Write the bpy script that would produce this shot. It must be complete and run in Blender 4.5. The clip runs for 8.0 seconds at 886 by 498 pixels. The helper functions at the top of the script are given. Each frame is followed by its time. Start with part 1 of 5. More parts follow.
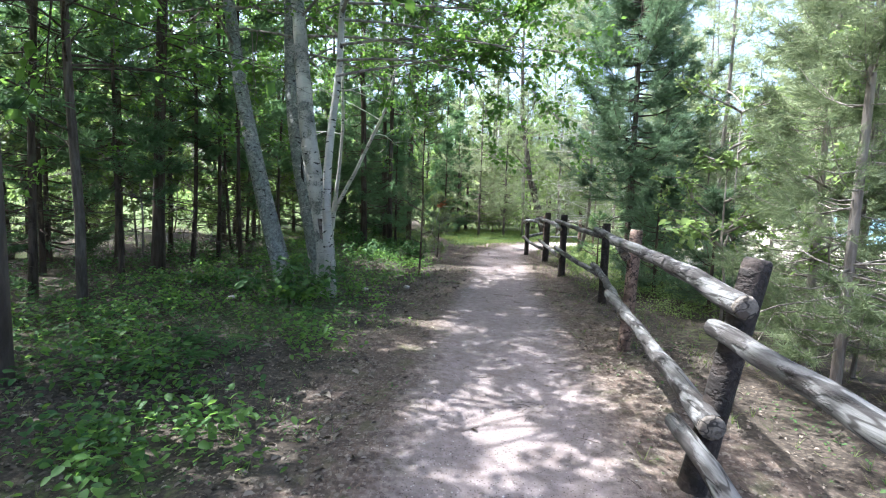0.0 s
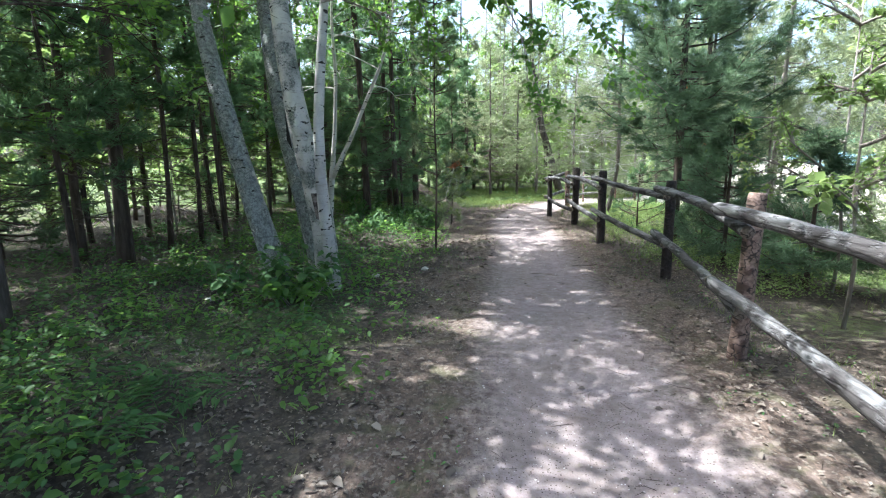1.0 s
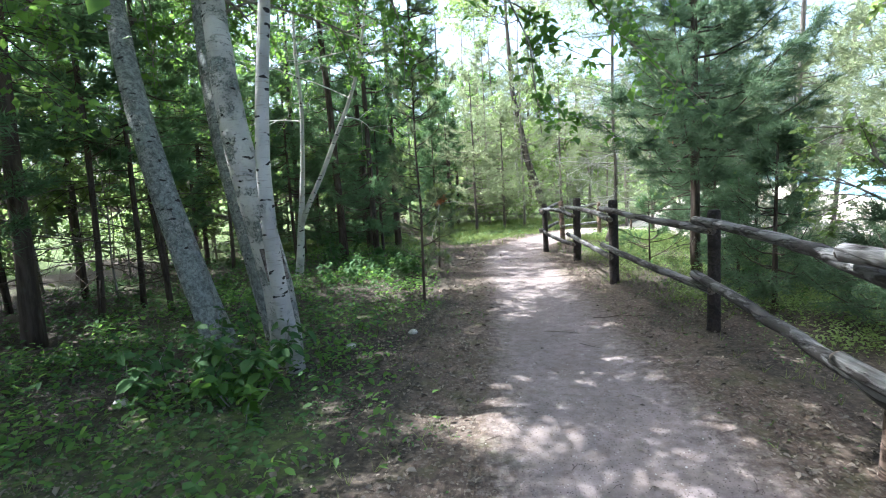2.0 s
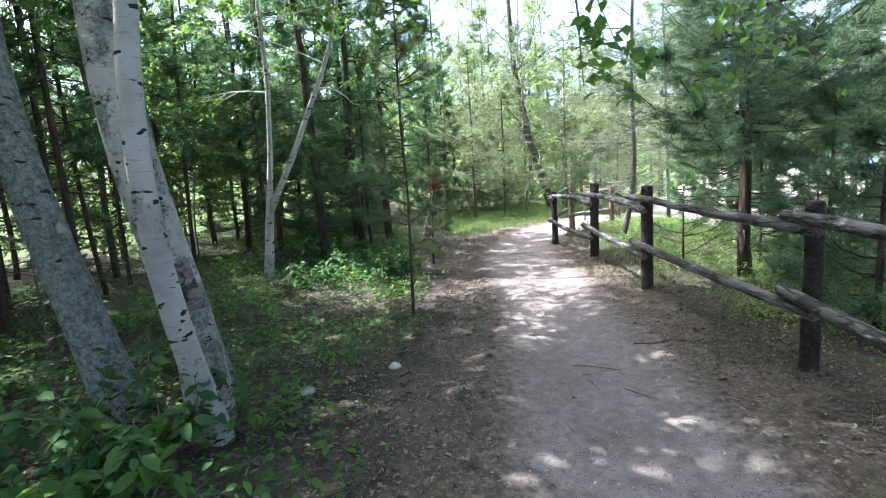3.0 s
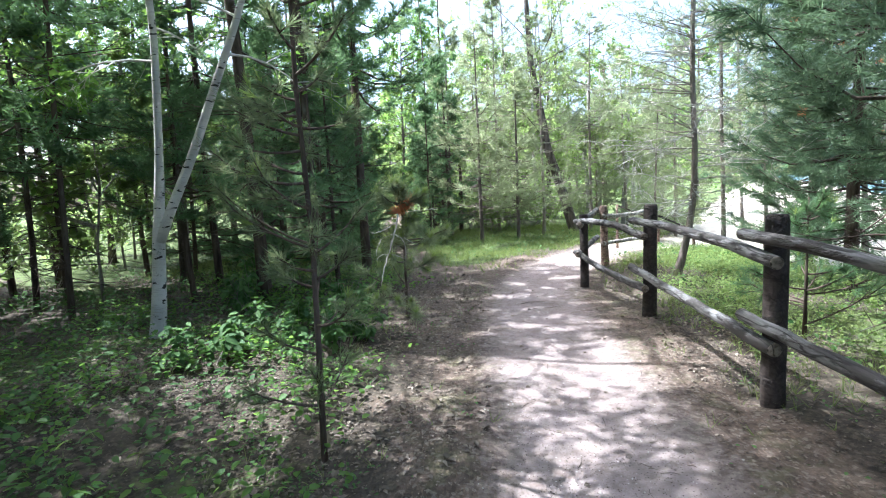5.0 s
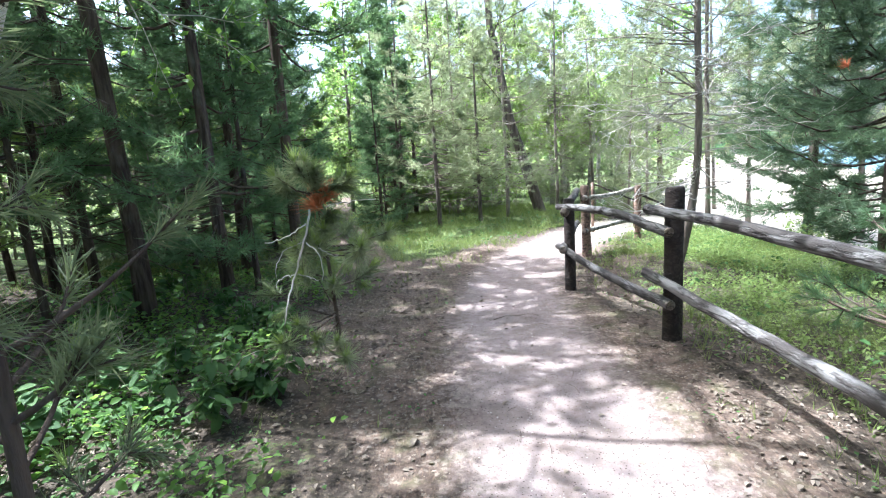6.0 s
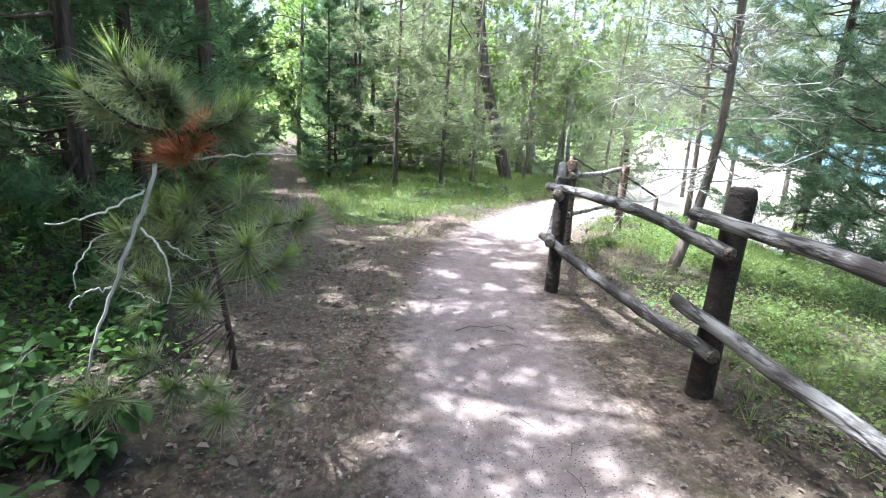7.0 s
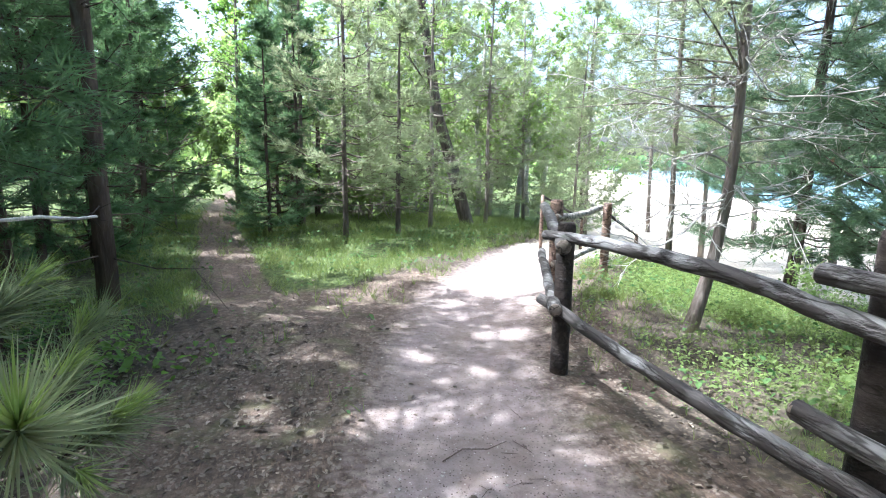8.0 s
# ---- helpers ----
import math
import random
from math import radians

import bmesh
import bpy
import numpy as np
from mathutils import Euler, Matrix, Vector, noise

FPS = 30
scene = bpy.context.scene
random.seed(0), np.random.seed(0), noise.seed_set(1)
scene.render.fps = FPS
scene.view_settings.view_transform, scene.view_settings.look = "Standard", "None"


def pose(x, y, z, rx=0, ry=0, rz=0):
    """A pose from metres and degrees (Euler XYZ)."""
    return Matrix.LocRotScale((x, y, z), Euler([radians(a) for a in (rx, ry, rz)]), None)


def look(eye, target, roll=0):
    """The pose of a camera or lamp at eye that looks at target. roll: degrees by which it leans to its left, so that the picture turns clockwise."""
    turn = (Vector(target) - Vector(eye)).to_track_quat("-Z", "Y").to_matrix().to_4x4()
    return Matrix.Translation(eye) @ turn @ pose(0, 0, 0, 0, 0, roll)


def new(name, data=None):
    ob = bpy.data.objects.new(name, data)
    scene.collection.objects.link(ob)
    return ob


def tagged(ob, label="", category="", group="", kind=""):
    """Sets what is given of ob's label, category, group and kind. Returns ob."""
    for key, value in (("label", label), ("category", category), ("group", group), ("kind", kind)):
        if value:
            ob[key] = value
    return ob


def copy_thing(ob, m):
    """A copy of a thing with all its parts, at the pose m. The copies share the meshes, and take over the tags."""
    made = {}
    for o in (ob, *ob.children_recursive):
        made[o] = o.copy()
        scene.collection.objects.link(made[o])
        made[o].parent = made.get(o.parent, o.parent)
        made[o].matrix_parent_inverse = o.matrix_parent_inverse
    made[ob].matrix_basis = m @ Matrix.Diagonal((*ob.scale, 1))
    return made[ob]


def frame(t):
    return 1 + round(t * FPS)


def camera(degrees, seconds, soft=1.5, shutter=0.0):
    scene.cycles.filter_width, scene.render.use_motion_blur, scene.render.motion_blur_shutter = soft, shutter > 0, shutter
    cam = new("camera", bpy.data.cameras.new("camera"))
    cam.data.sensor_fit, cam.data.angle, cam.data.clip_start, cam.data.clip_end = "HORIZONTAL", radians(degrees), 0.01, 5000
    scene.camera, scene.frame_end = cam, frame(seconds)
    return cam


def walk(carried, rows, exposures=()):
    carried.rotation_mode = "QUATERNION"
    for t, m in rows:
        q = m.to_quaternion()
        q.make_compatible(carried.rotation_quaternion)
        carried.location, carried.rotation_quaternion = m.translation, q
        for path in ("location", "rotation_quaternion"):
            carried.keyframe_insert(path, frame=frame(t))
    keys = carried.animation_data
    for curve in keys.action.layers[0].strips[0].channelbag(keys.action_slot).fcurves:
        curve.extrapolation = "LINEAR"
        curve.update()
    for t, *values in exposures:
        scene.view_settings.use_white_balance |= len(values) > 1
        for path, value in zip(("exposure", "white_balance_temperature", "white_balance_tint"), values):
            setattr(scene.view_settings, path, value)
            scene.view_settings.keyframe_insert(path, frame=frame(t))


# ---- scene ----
cam = camera(84.0, 8.0, soft=1.1)
PATH = [
    (0, (0.172, -0.43, 1.413), (0.046, 1.556, 1.218), 1.8),
    (0.5, (0.002, 0.265, 1.441), (-0.047, 2.235, 1.097), -0.4),
    (1, (-0.194, 0.936, 1.466), (-0.33, 2.898, 1.103), -1.1),
    (1.5, (-0.334, 1.542, 1.489), (-0.429, 3.519, 1.2), -2.3),
    (2.8, (-0.332, 3.286, 1.497), (-0.4, 5.273, 1.281), -4.5),
    (3, (-0.325, 3.564, 1.497), (-0.384, 5.541, 1.2), -3.9),
    (3.5, (-0.243, 4.209, 1.492), (-0.611, 6.141, 1.128), -3.7),
    (4, (-0.156, 4.829, 1.465), (-0.473, 6.794, 1.274), -3.0),
    (4.5, (-0.071, 5.573, 1.433), (-0.321, 7.543, 1.198), -4.6),
    (5, (0.033, 6.256, 1.474), (-0.084, 8.239, 1.236), -3.1),
    (5.2, (0.093, 6.487, 1.489), (0.056, 8.459, 1.159), -5.5),
    (6.3, (0.053, 8.371, 1.487), (0.203, 10.336, 1.145), -1.8),
    (6.5, (0.053, 8.618, 1.504), (0.305, 10.552, 1.058), -0.5),
    (7, (0.067, 9.184, 1.474), (0.319, 11.099, 0.954), 3.4),
    (7.5, (0.092, 9.795, 1.425), (0.512, 11.709, 1.024), 2.6),
    (8, (0.14, 10.323, 1.388), (0.566, 12.248, 1.049), 0.9),
]
EXPOSURE = [(0.0, 2.25, 5500, 8), (1.5, 2.3, 5450, 6), (3.0, 2.4, 5450, 7), (3.5, 2.3, 5450, 7), (5.0, 2.35, 5400, 8), (6.5, 2.48, 5400, 9), (8.0, 2.38, 5350, 8)]
walk(cam, [(t, look(eye, target, roll)) for t, eye, target, roll in PATH], EXPOSURE)

# ---- daylight: clear sky, high sun over the woods ----
SUN_AZ, SUN_EL = -74.0, 62.0
world = bpy.data.worlds.new("sky")
scene.world = world
world.use_nodes = True
wt = world.node_tree
sky = wt.nodes.new("ShaderNodeTexSky")
sky.sky_type = "NISHITA"
sky.sun_disc = False
sky.sun_elevation = radians(SUN_EL)
sky.sun_rotation = radians(SUN_AZ)
sky.dust_density = 7.0
wt.links.new(sky.outputs["Color"], wt.nodes["Background"].inputs["Color"])
wt.nodes["Background"].inputs["Strength"].default_value = 0.15
sun = new("sun", bpy.data.lights.new("sun", "SUN"))
sun.data.energy, sun.data.angle, sun.data.color = 4.2, radians(0.55), (1.0, 0.955, 0.88)
sun_way = Vector((math.sin(radians(SUN_AZ)) * math.cos(radians(SUN_EL)), math.cos(radians(SUN_AZ)) * math.cos(radians(SUN_EL)), math.sin(radians(SUN_EL))))
sun.matrix_world = look(sun_way * 60, (0, 0, 0))


# ---- node helpers ----
class Nodes:
    def __init__(self, name):
        self.m = bpy.data.materials.new(name)
        self.m.use_nodes = True
        self.t = self.m.node_tree
        self.b = self.t.nodes["Principled BSDF"]
        self.out = self.t.nodes["Material Output"]

    def n(self, kind, **ins):
        node = self.t.nodes.new("ShaderNode" + kind)
        for k, v in ins.items():
            self.put(node.inputs[k.replace("_", " ")], v)
        return node

    def put(self, socket, v):
        if hasattr(v, "is_output"):
            self.t.links.new(v, socket)
        elif isinstance(v, tuple) and len(v) == 3 and socket.type == "RGBA":
            socket.default_value = (*v, 1)
        else:
            socket.default_value = v

    def coord(self, scale=(1, 1, 1), kind="Object"):
        c = self.n("TexCoord")
        mp = self.n("Mapping", Scale=scale)
        self.t.links.new(c.outputs[kind], mp.inputs["Vector"])
        return mp.outputs["Vector"]

    def noise(self, scale, detail=4.0, vec=None, rough=0.55):
        nd = self.n("TexNoise", Scale=scale, Detail=detail, Roughness=rough)
        self.t.links.new(vec if vec is not None else self.coord(), nd.inputs["Vector"])
        return nd.outputs["Fac"]

    def ramp(self, fac, lo, hi):
        r = self.n("MapRange", From_Min=lo, From_Max=hi)
        r.interpolation_type = "SMOOTHSTEP"
        self.put(r.inputs["Value"], fac)
        return r.outputs["Result"]

    def mix(self, fac, a, b, mode="MIX"):
        x = self.n("MixRGB", Fac=fac, Color1=a, Color2=b)
        x.blend_type = mode
        return x.outputs["Color"]

    def math(self, op, a, b=0.5):
        x = self.n("Math")
        x.operation = op
        self.put(x.inputs[0], a)
        self.put(x.inputs[1], b)
        return x.outputs[0]

    def bump(self, height, strength=0.5, distance=0.01):
        bp = self.n("Bump", Strength=strength, Distance=distance, Height=height)
        self.t.links.new(bp.outputs["Normal"], self.b.inputs["Normal"])

    def done(self, color, rough=0.85, spec=0.3):
        self.put(self.b.inputs["Base Color"], color)
        self.put(self.b.inputs["Roughness"], rough)
        self.b.inputs["Specular IOR Level"].default_value = spec
        return self.m


def leaf_material(name, dark, light, through_col, trans=0.4, rough=0.5, back=None):
    s = Nodes(name)
    geo = s.n("NewGeometry")
    col = s.mix(geo.outputs["Random Per Island"], dark, light)
    patch = s.ramp(s.noise(1.3, 3.0), 0.35, 0.7)
    col = s.mix(s.math("MULTIPLY", patch, 0.45), col, back or light)
    s.done(col, rough, 0.22)
    tr = s.n("BsdfTranslucent")
    s.put(tr.inputs["Color"], s.mix(0.5, col, through_col))
    mx = s.n("MixShader", Fac=trans)
    s.t.links.new(s.b.outputs[0], mx.inputs[1])
    s.t.links.new(tr.outputs[0], mx.inputs[2])
    s.t.links.new(mx.outputs[0], s.out.inputs["Surface"])
    return s.m


def bark_pine_material(name, a, b, lichen=(0.2, 0.21, 0.18)):
    s = Nodes(name)
    ridges = s.noise(16.0, 5.0, s.coord((1, 1, 0.16)), 0.65)
    plates = s.noise(5.0, 4.0, s.coord((1, 1, 0.4)))
    info = s.n("ObjectInfo")
    col = s.mix(s.ramp(ridges, 0.35, 0.65), a, b)
    col = s.mix(s.math("MULTIPLY", s.ramp(plates, 0.55, 0.72), 0.6), col, lichen)
    col = s.mix(s.math("MULTIPLY", info.outputs["Random"], 0.35), col, (0.12, 0.085, 0.065))
    s.bump(ridges, 0.9, 0.03)
    return s.done(col, 0.92, 0.15)


def birch_material(name, crusty, marks=0.67):
    """White bark with grey-green lichen and dark marks; crusty: how much of it is overgrown; marks: lower, more dark marks."""
    s = Nodes(name)
    v = s.coord((1, 1, 1))
    bands = s.noise(4.2, 6.0, s.coord((1, 1, 1.3)), 0.66)
    lent = s.noise(26.0, 3.0, s.coord((0.3, 0.3, 2.8)))
    crust = s.noise(48.0, 6.0, v, 0.8)
    grey = s.noise(3.0, 4.0, v)
    col = s.mix(s.ramp(grey, 0.35, 0.7), (0.6, 0.56, 0.52), (0.4, 0.375, 0.35))
    col = s.mix(s.math("MULTIPLY", s.ramp(lent, 0.58, 0.68), 0.45), col, (0.24, 0.2, 0.17))
    patch = s.ramp(s.math("ADD", bands, s.math("MULTIPLY", s.math("SUBTRACT", crust, 0.5), 0.7)), 0.62 - crusty, 0.72 - crusty)
    lichen = s.mix(s.ramp(s.noise(26.0, 6.0, v, 0.75), 0.38, 0.62), (0.075, 0.082, 0.075), (0.3, 0.315, 0.29))
    lichen = s.mix(s.math("MULTIPLY", s.ramp(s.noise(85.0, 4.0, v, 0.8), 0.54, 0.66), 0.7), lichen, (0.04, 0.042, 0.038))
    lichen = s.mix(s.math("MULTIPLY", s.ramp(s.noise(60.0, 4.0, v, 0.8), 0.58, 0.68), 0.6), lichen, (0.42, 0.42, 0.38))
    col = s.mix(s.math("MULTIPLY", patch, 0.9), col, lichen)
    fleck = s.ramp(s.noise(70.0, 5.0, v, 0.8), 0.56, 0.68)
    col = s.mix(s.math("MULTIPLY", fleck, 0.35), col, (0.09, 0.08, 0.072))
    eye = s.math("ADD", s.noise(13.0, 2.0, s.coord((0.8, 0.8, 2.0)), 0.4), s.math("MULTIPLY", s.math("SUBTRACT", crust, 0.5), 0.12))
    col = s.mix(s.ramp(eye, marks, marks + 0.035), col, (0.035, 0.03, 0.027))
    s.bump(s.math("ADD", s.math("MULTIPLY", crust, 0.8), s.math("MULTIPLY", patch, 0.6)), 0.9, 0.02)
    return s.done(col, 0.85, 0.2)


def rail_material(name, pale, dark, flake):
    s = Nodes(name)
    info = s.n("ObjectInfo")
    shift = s.n("VectorMath")
    s.t.links.new(s.coord(), shift.inputs[0])
    s.t.links.new(info.outputs["Random"], shift.inputs[1])
    stretched = s.n("Mapping", Scale=(1, 0.09, 1))
    s.t.links.new(shift.outputs[0], stretched.inputs["Vector"])
    grain = s.noise(38.0, 6.0, stretched.outputs[0], 0.65)
    patches = s.n("Mapping", Scale=(1, 0.3, 1))
    s.t.links.new(shift.outputs[0], patches.inputs["Vector"])
    bark = s.noise(9.0, 5.0, patches.outputs[0], 0.62)
    crack = s.noise(11.0, 2.0, stretched.outputs[0])
    col = s.mix(s.ramp(grain, 0.35, 0.68), pale, (pale[0] * 0.45, pale[1] * 0.43, pale[2] * 0.41))
    col = s.mix(s.ramp(bark, flake, flake + 0.1), col, dark)
    thin = s.math("MULTIPLY", s.ramp(s.math("ABSOLUTE", s.math("SUBTRACT", crack, 0.5)), 0.03, 0.006), 0.85)
    col = s.mix(thin, col, (0.02, 0.016, 0.014))
    s.bump(s.math("ADD", grain, s.math("MULTIPLY", s.ramp(bark, flake, flake + 0.1), 1.3)), 0.7, 0.012)
    return s.done(col, 0.8, 0.3)


def ground_material():
    s = Nodes("forest_ground")
    at = s.n("Attribute")
    at.attribute_name = "cover"
    sep = s.n("SeparateColor")
    s.t.links.new(at.outputs["Color"], sep.inputs[0])
    v = s.coord()
    fine = s.noise(90.0, 4.0, v, 0.7)
    mid = s.noise(14.0, 5.0, v, 0.65)
    big = s.noise(1.9, 4.0, v)
    vor = s.n("TexVoronoi", Scale=26.0)
    s.t.links.new(v, vor.inputs["Vector"])
    flake = s.n("TexVoronoi", Scale=48.0)
    s.t.links.new(v, flake.inputs["Vector"])
    chip = s.n("SeparateColor")
    s.t.links.new(flake.outputs["Color"], chip.inputs[0])
    litter = s.mix(s.ramp(mid, 0.3, 0.7), (0.032, 0.026, 0.021), (0.082, 0.064, 0.05))
    litter = s.mix(s.math("MULTIPLY", s.ramp(chip.outputs[0], 0.5, 0.95), 0.6), litter, (0.15, 0.12, 0.095))
    litter = s.mix(s.math("MULTIPLY", s.ramp(chip.outputs[1], 0.75, 0.98), 0.7), litter, (0.115, 0.085, 0.06))
    litter = s.mix(s.math("MULTIPLY", s.ramp(vor.outputs["Distance"], 0.35, 0.6), 0.5), litter, (0.03, 0.024, 0.019))
    litter = s.mix(s.math("MULTIPLY", s.ramp(big, 0.45, 0.66), 0.35), litter, (0.1, 0.083, 0.062))
    dirt = s.mix(s.ramp(mid, 0.25, 0.75), (0.185, 0.148, 0.138), (0.285, 0.234, 0.222))
    dirt = s.mix(s.math("MULTIPLY", s.ramp(fine, 0.5, 0.72), 0.5), dirt, (0.11, 0.08, 0.065))
    dirt = s.mix(s.math("MULTIPLY", s.ramp(big, 0.4, 0.62), 0.35), dirt, (0.165, 0.13, 0.11))
    speck = s.n("TexVoronoi", Scale=85.0)
    s.t.links.new(v, speck.inputs["Vector"])
    grit = s.n("SeparateColor")
    s.t.links.new(speck.outputs["Color"], grit.inputs[0])
    spot = s.ramp(speck.outputs["Distance"], 0.42, 0.3)
    dirt = s.mix(s.math("MULTIPLY", spot, s.ramp(grit.outputs[0], 0.78, 0.86)), dirt, (0.075, 0.055, 0.045))
    dirt = s.mix(s.math("MULTIPLY", spot, s.ramp(grit.outputs[1], 0.955, 0.985)), dirt, (0.42, 0.38, 0.35))
    dirt = s.mix(s.math("MULTIPLY", s.ramp(s.noise(5.5, 5.0, v, 0.7), 0.5, 0.68), 0.5), dirt, (0.15, 0.108, 0.09))
    green = s.mix(s.ramp(mid, 0.3, 0.7), (0.042, 0.06, 0.022), (0.105, 0.13, 0.045))
    sand = s.mix(s.ramp(mid, 0.3, 0.7), (0.46, 0.4, 0.32), (0.58, 0.51, 0.42))
    jag = s.math("MULTIPLY", s.math("SUBTRACT", mid, 0.5), 0.9)
    r = s.ramp(s.math("ADD", sep.outputs[0], jag), 0.12, 0.82)
    g = s.ramp(s.math("ADD", sep.outputs[1], jag), 0.35, 0.65)
    b = s.ramp(s.math("ADD", sep.outputs[2], jag), 0.35, 0.65)
    needle = s.noise(60.0, 3.0, s.coord((1.0, 0.25, 1)), 0.7)
    duff = s.mix(s.ramp(mid, 0.3, 0.7), (0.062, 0.045, 0.036), (0.128, 0.095, 0.075))
    duff = s.mix(s.math("MULTIPLY", s.ramp(needle, 0.52, 0.66), 0.65), duff, (0.185, 0.132, 0.096))
    duff = s.mix(s.math("MULTIPLY", s.ramp(chip.outputs[2], 0.7, 0.95), 0.6), duff, (0.22, 0.185, 0.15))
    duff = s.mix(s.math("MULTIPLY", s.ramp(s.noise(38.0, 5.0, v, 0.75), 0.5, 0.64), 0.55), duff, (0.05, 0.035, 0.028))
    duff = s.mix(s.math("MULTIPLY", s.ramp(s.noise(3.3, 5.0, v, 0.65), 0.52, 0.64), 0.4), duff, (0.09, 0.095, 0.042))
    a = s.ramp(s.math("ADD", at.outputs["Alpha"], jag), 0.3, 0.7)
    col = s.mix(g, litter, green)
    col = s.mix(a, col, duff)
    col = s.mix(r, col, dirt)
    col = s.mix(b, col, sand)
    s.bump(s.math("ADD", fine, s.math("MULTIPLY", mid, 2.0)), 0.55, 0.02)
    return s.done(col, 0.95, 0.15)


def water_material():
    s = Nodes("lake_water")
    s.bump(s.noise(0.9, 5.0, s.coord((1, 2.2, 1)), 0.6), 0.5, 0.25)
    return s.done((0.14, 0.25, 0.29), 0.25, 0.5)


M_GROUND, M_WATER = ground_material(), water_material()
M_BIRCH, M_BIRCH_LICHEN, M_BIRCH_WHITE = birch_material("birch_bark", 0.13), birch_material("lichened_birch_bark", 0.27), birch_material("white_birch_bark", 0.0, 0.645)
M_BARK = bark_pine_material("pine_bark", (0.03, 0.023, 0.019), (0.105, 0.08, 0.065))
M_BARK_GREY = bark_pine_material("grey_bark", (0.14, 0.12, 0.105), (0.36, 0.315, 0.28), (0.4, 0.385, 0.35))
M_BARK_MID = bark_pine_material("brown_bark", (0.06, 0.05, 0.044), (0.17, 0.142, 0.122), (0.22, 0.215, 0.195))
M_TWIG = bark_pine_material("dead_twig", (0.42, 0.4, 0.37), (0.7, 0.67, 0.63), (0.66, 0.65, 0.6))
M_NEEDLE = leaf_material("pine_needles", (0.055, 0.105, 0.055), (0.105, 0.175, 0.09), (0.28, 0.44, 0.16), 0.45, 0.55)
M_NEEDLE_B = leaf_material("blue_green_needles", (0.055, 0.094, 0.055), (0.115, 0.165, 0.098), (0.3, 0.44, 0.22), 0.45, 0.5)
# paler needle copy: sun and haze on the open-side pines put into the colour
M_NEEDLE_L = leaf_material("needles_tinted_sunlit", (0.125, 0.155, 0.075), (0.235, 0.265, 0.15), (0.62, 0.69, 0.4), 0.58, 0.6)
M_NEEDLE_M = leaf_material("grey_green_needles", (0.08, 0.11, 0.055), (0.17, 0.2, 0.11), (0.4, 0.47, 0.22), 0.42, 0.5)
# new shoots and long tufts lightened in colour for a lit look
M_NEEDLE_Y = leaf_material("new_needles", (0.15, 0.215, 0.055), (0.25, 0.33, 0.09), (0.5, 0.64, 0.16), 0.4, 0.45)
M_NEEDLE_LONG = leaf_material("long_needles_lit_tint", (0.14, 0.17, 0.085), (0.26, 0.29, 0.16), (0.6, 0.68, 0.36), 0.42, 0.4)
M_NEEDLE_R = leaf_material("rust_needles", (0.36, 0.115, 0.055), (0.52, 0.2, 0.105), (0.75, 0.3, 0.15), 0.42, 0.6)
M_LEAF = leaf_material("green_leaves", (0.05, 0.115, 0.028), (0.095, 0.18, 0.045), (0.38, 0.60, 0.10), 0.55, 0.5)
M_LEAF_L = leaf_material("bright_leaves", (0.085, 0.13, 0.04), (0.16, 0.215, 0.075), (0.5, 0.66, 0.2), 0.55, 0.5)
M_HERB = leaf_material("herb_leaves", (0.032, 0.08, 0.026), (0.078, 0.14, 0.042), (0.16, 0.29, 0.06), 0.34, 0.65)
M_GRASS = leaf_material("grass_blades", (0.075, 0.125, 0.035), (0.18, 0.225, 0.07), (0.36, 0.45, 0.12), 0.42, 0.55, (0.22, 0.215, 0.1))
M_DRY = leaf_material("dry_leaves", (0.055, 0.045, 0.036), (0.27, 0.225, 0.18), (0.17, 0.13, 0.09), 0.12, 0.8, (0.1, 0.08, 0.06))
M_RAIL = rail_material("weathered_rail", (0.19, 0.184, 0.18), (0.055, 0.048, 0.045), 0.455)
M_RAIL_PALE = rail_material("bleached_rail", (0.4, 0.375, 0.34), (0.17, 0.15, 0.13), 0.55)
M_POST = rail_material("dark_post", (0.056, 0.042, 0.036), (0.024, 0.019, 0.017), 0.5)
M_POST_P = rail_material("flaked_post", (0.27, 0.185, 0.145), (0.10, 0.062, 0.048), 0.52)
M_ENDGRAIN = rail_material("log_end", (0.24, 0.2, 0.165), (0.11, 0.085, 0.07), 0.55)
M_HOLLOW = rail_material("rotten_wood", (0.02, 0.017, 0.015), (0.008, 0.007, 0.006), 0.5)
M_SCAR = rail_material("bared_wood", (0.26, 0.215, 0.195), (0.07, 0.055, 0.048), 0.5)


def stone_material():
    s = Nodes("pale_stone")
    n1 = s.noise(22.0, 5.0)
    s.bump(n1, 0.5, 0.01)
    return s.done(s.mix(s.ramp(n1, 0.3, 0.7), (0.3, 0.28, 0.25), (0.5, 0.47, 0.43)), 0.85, 0.3)


M_STONE = stone_material()


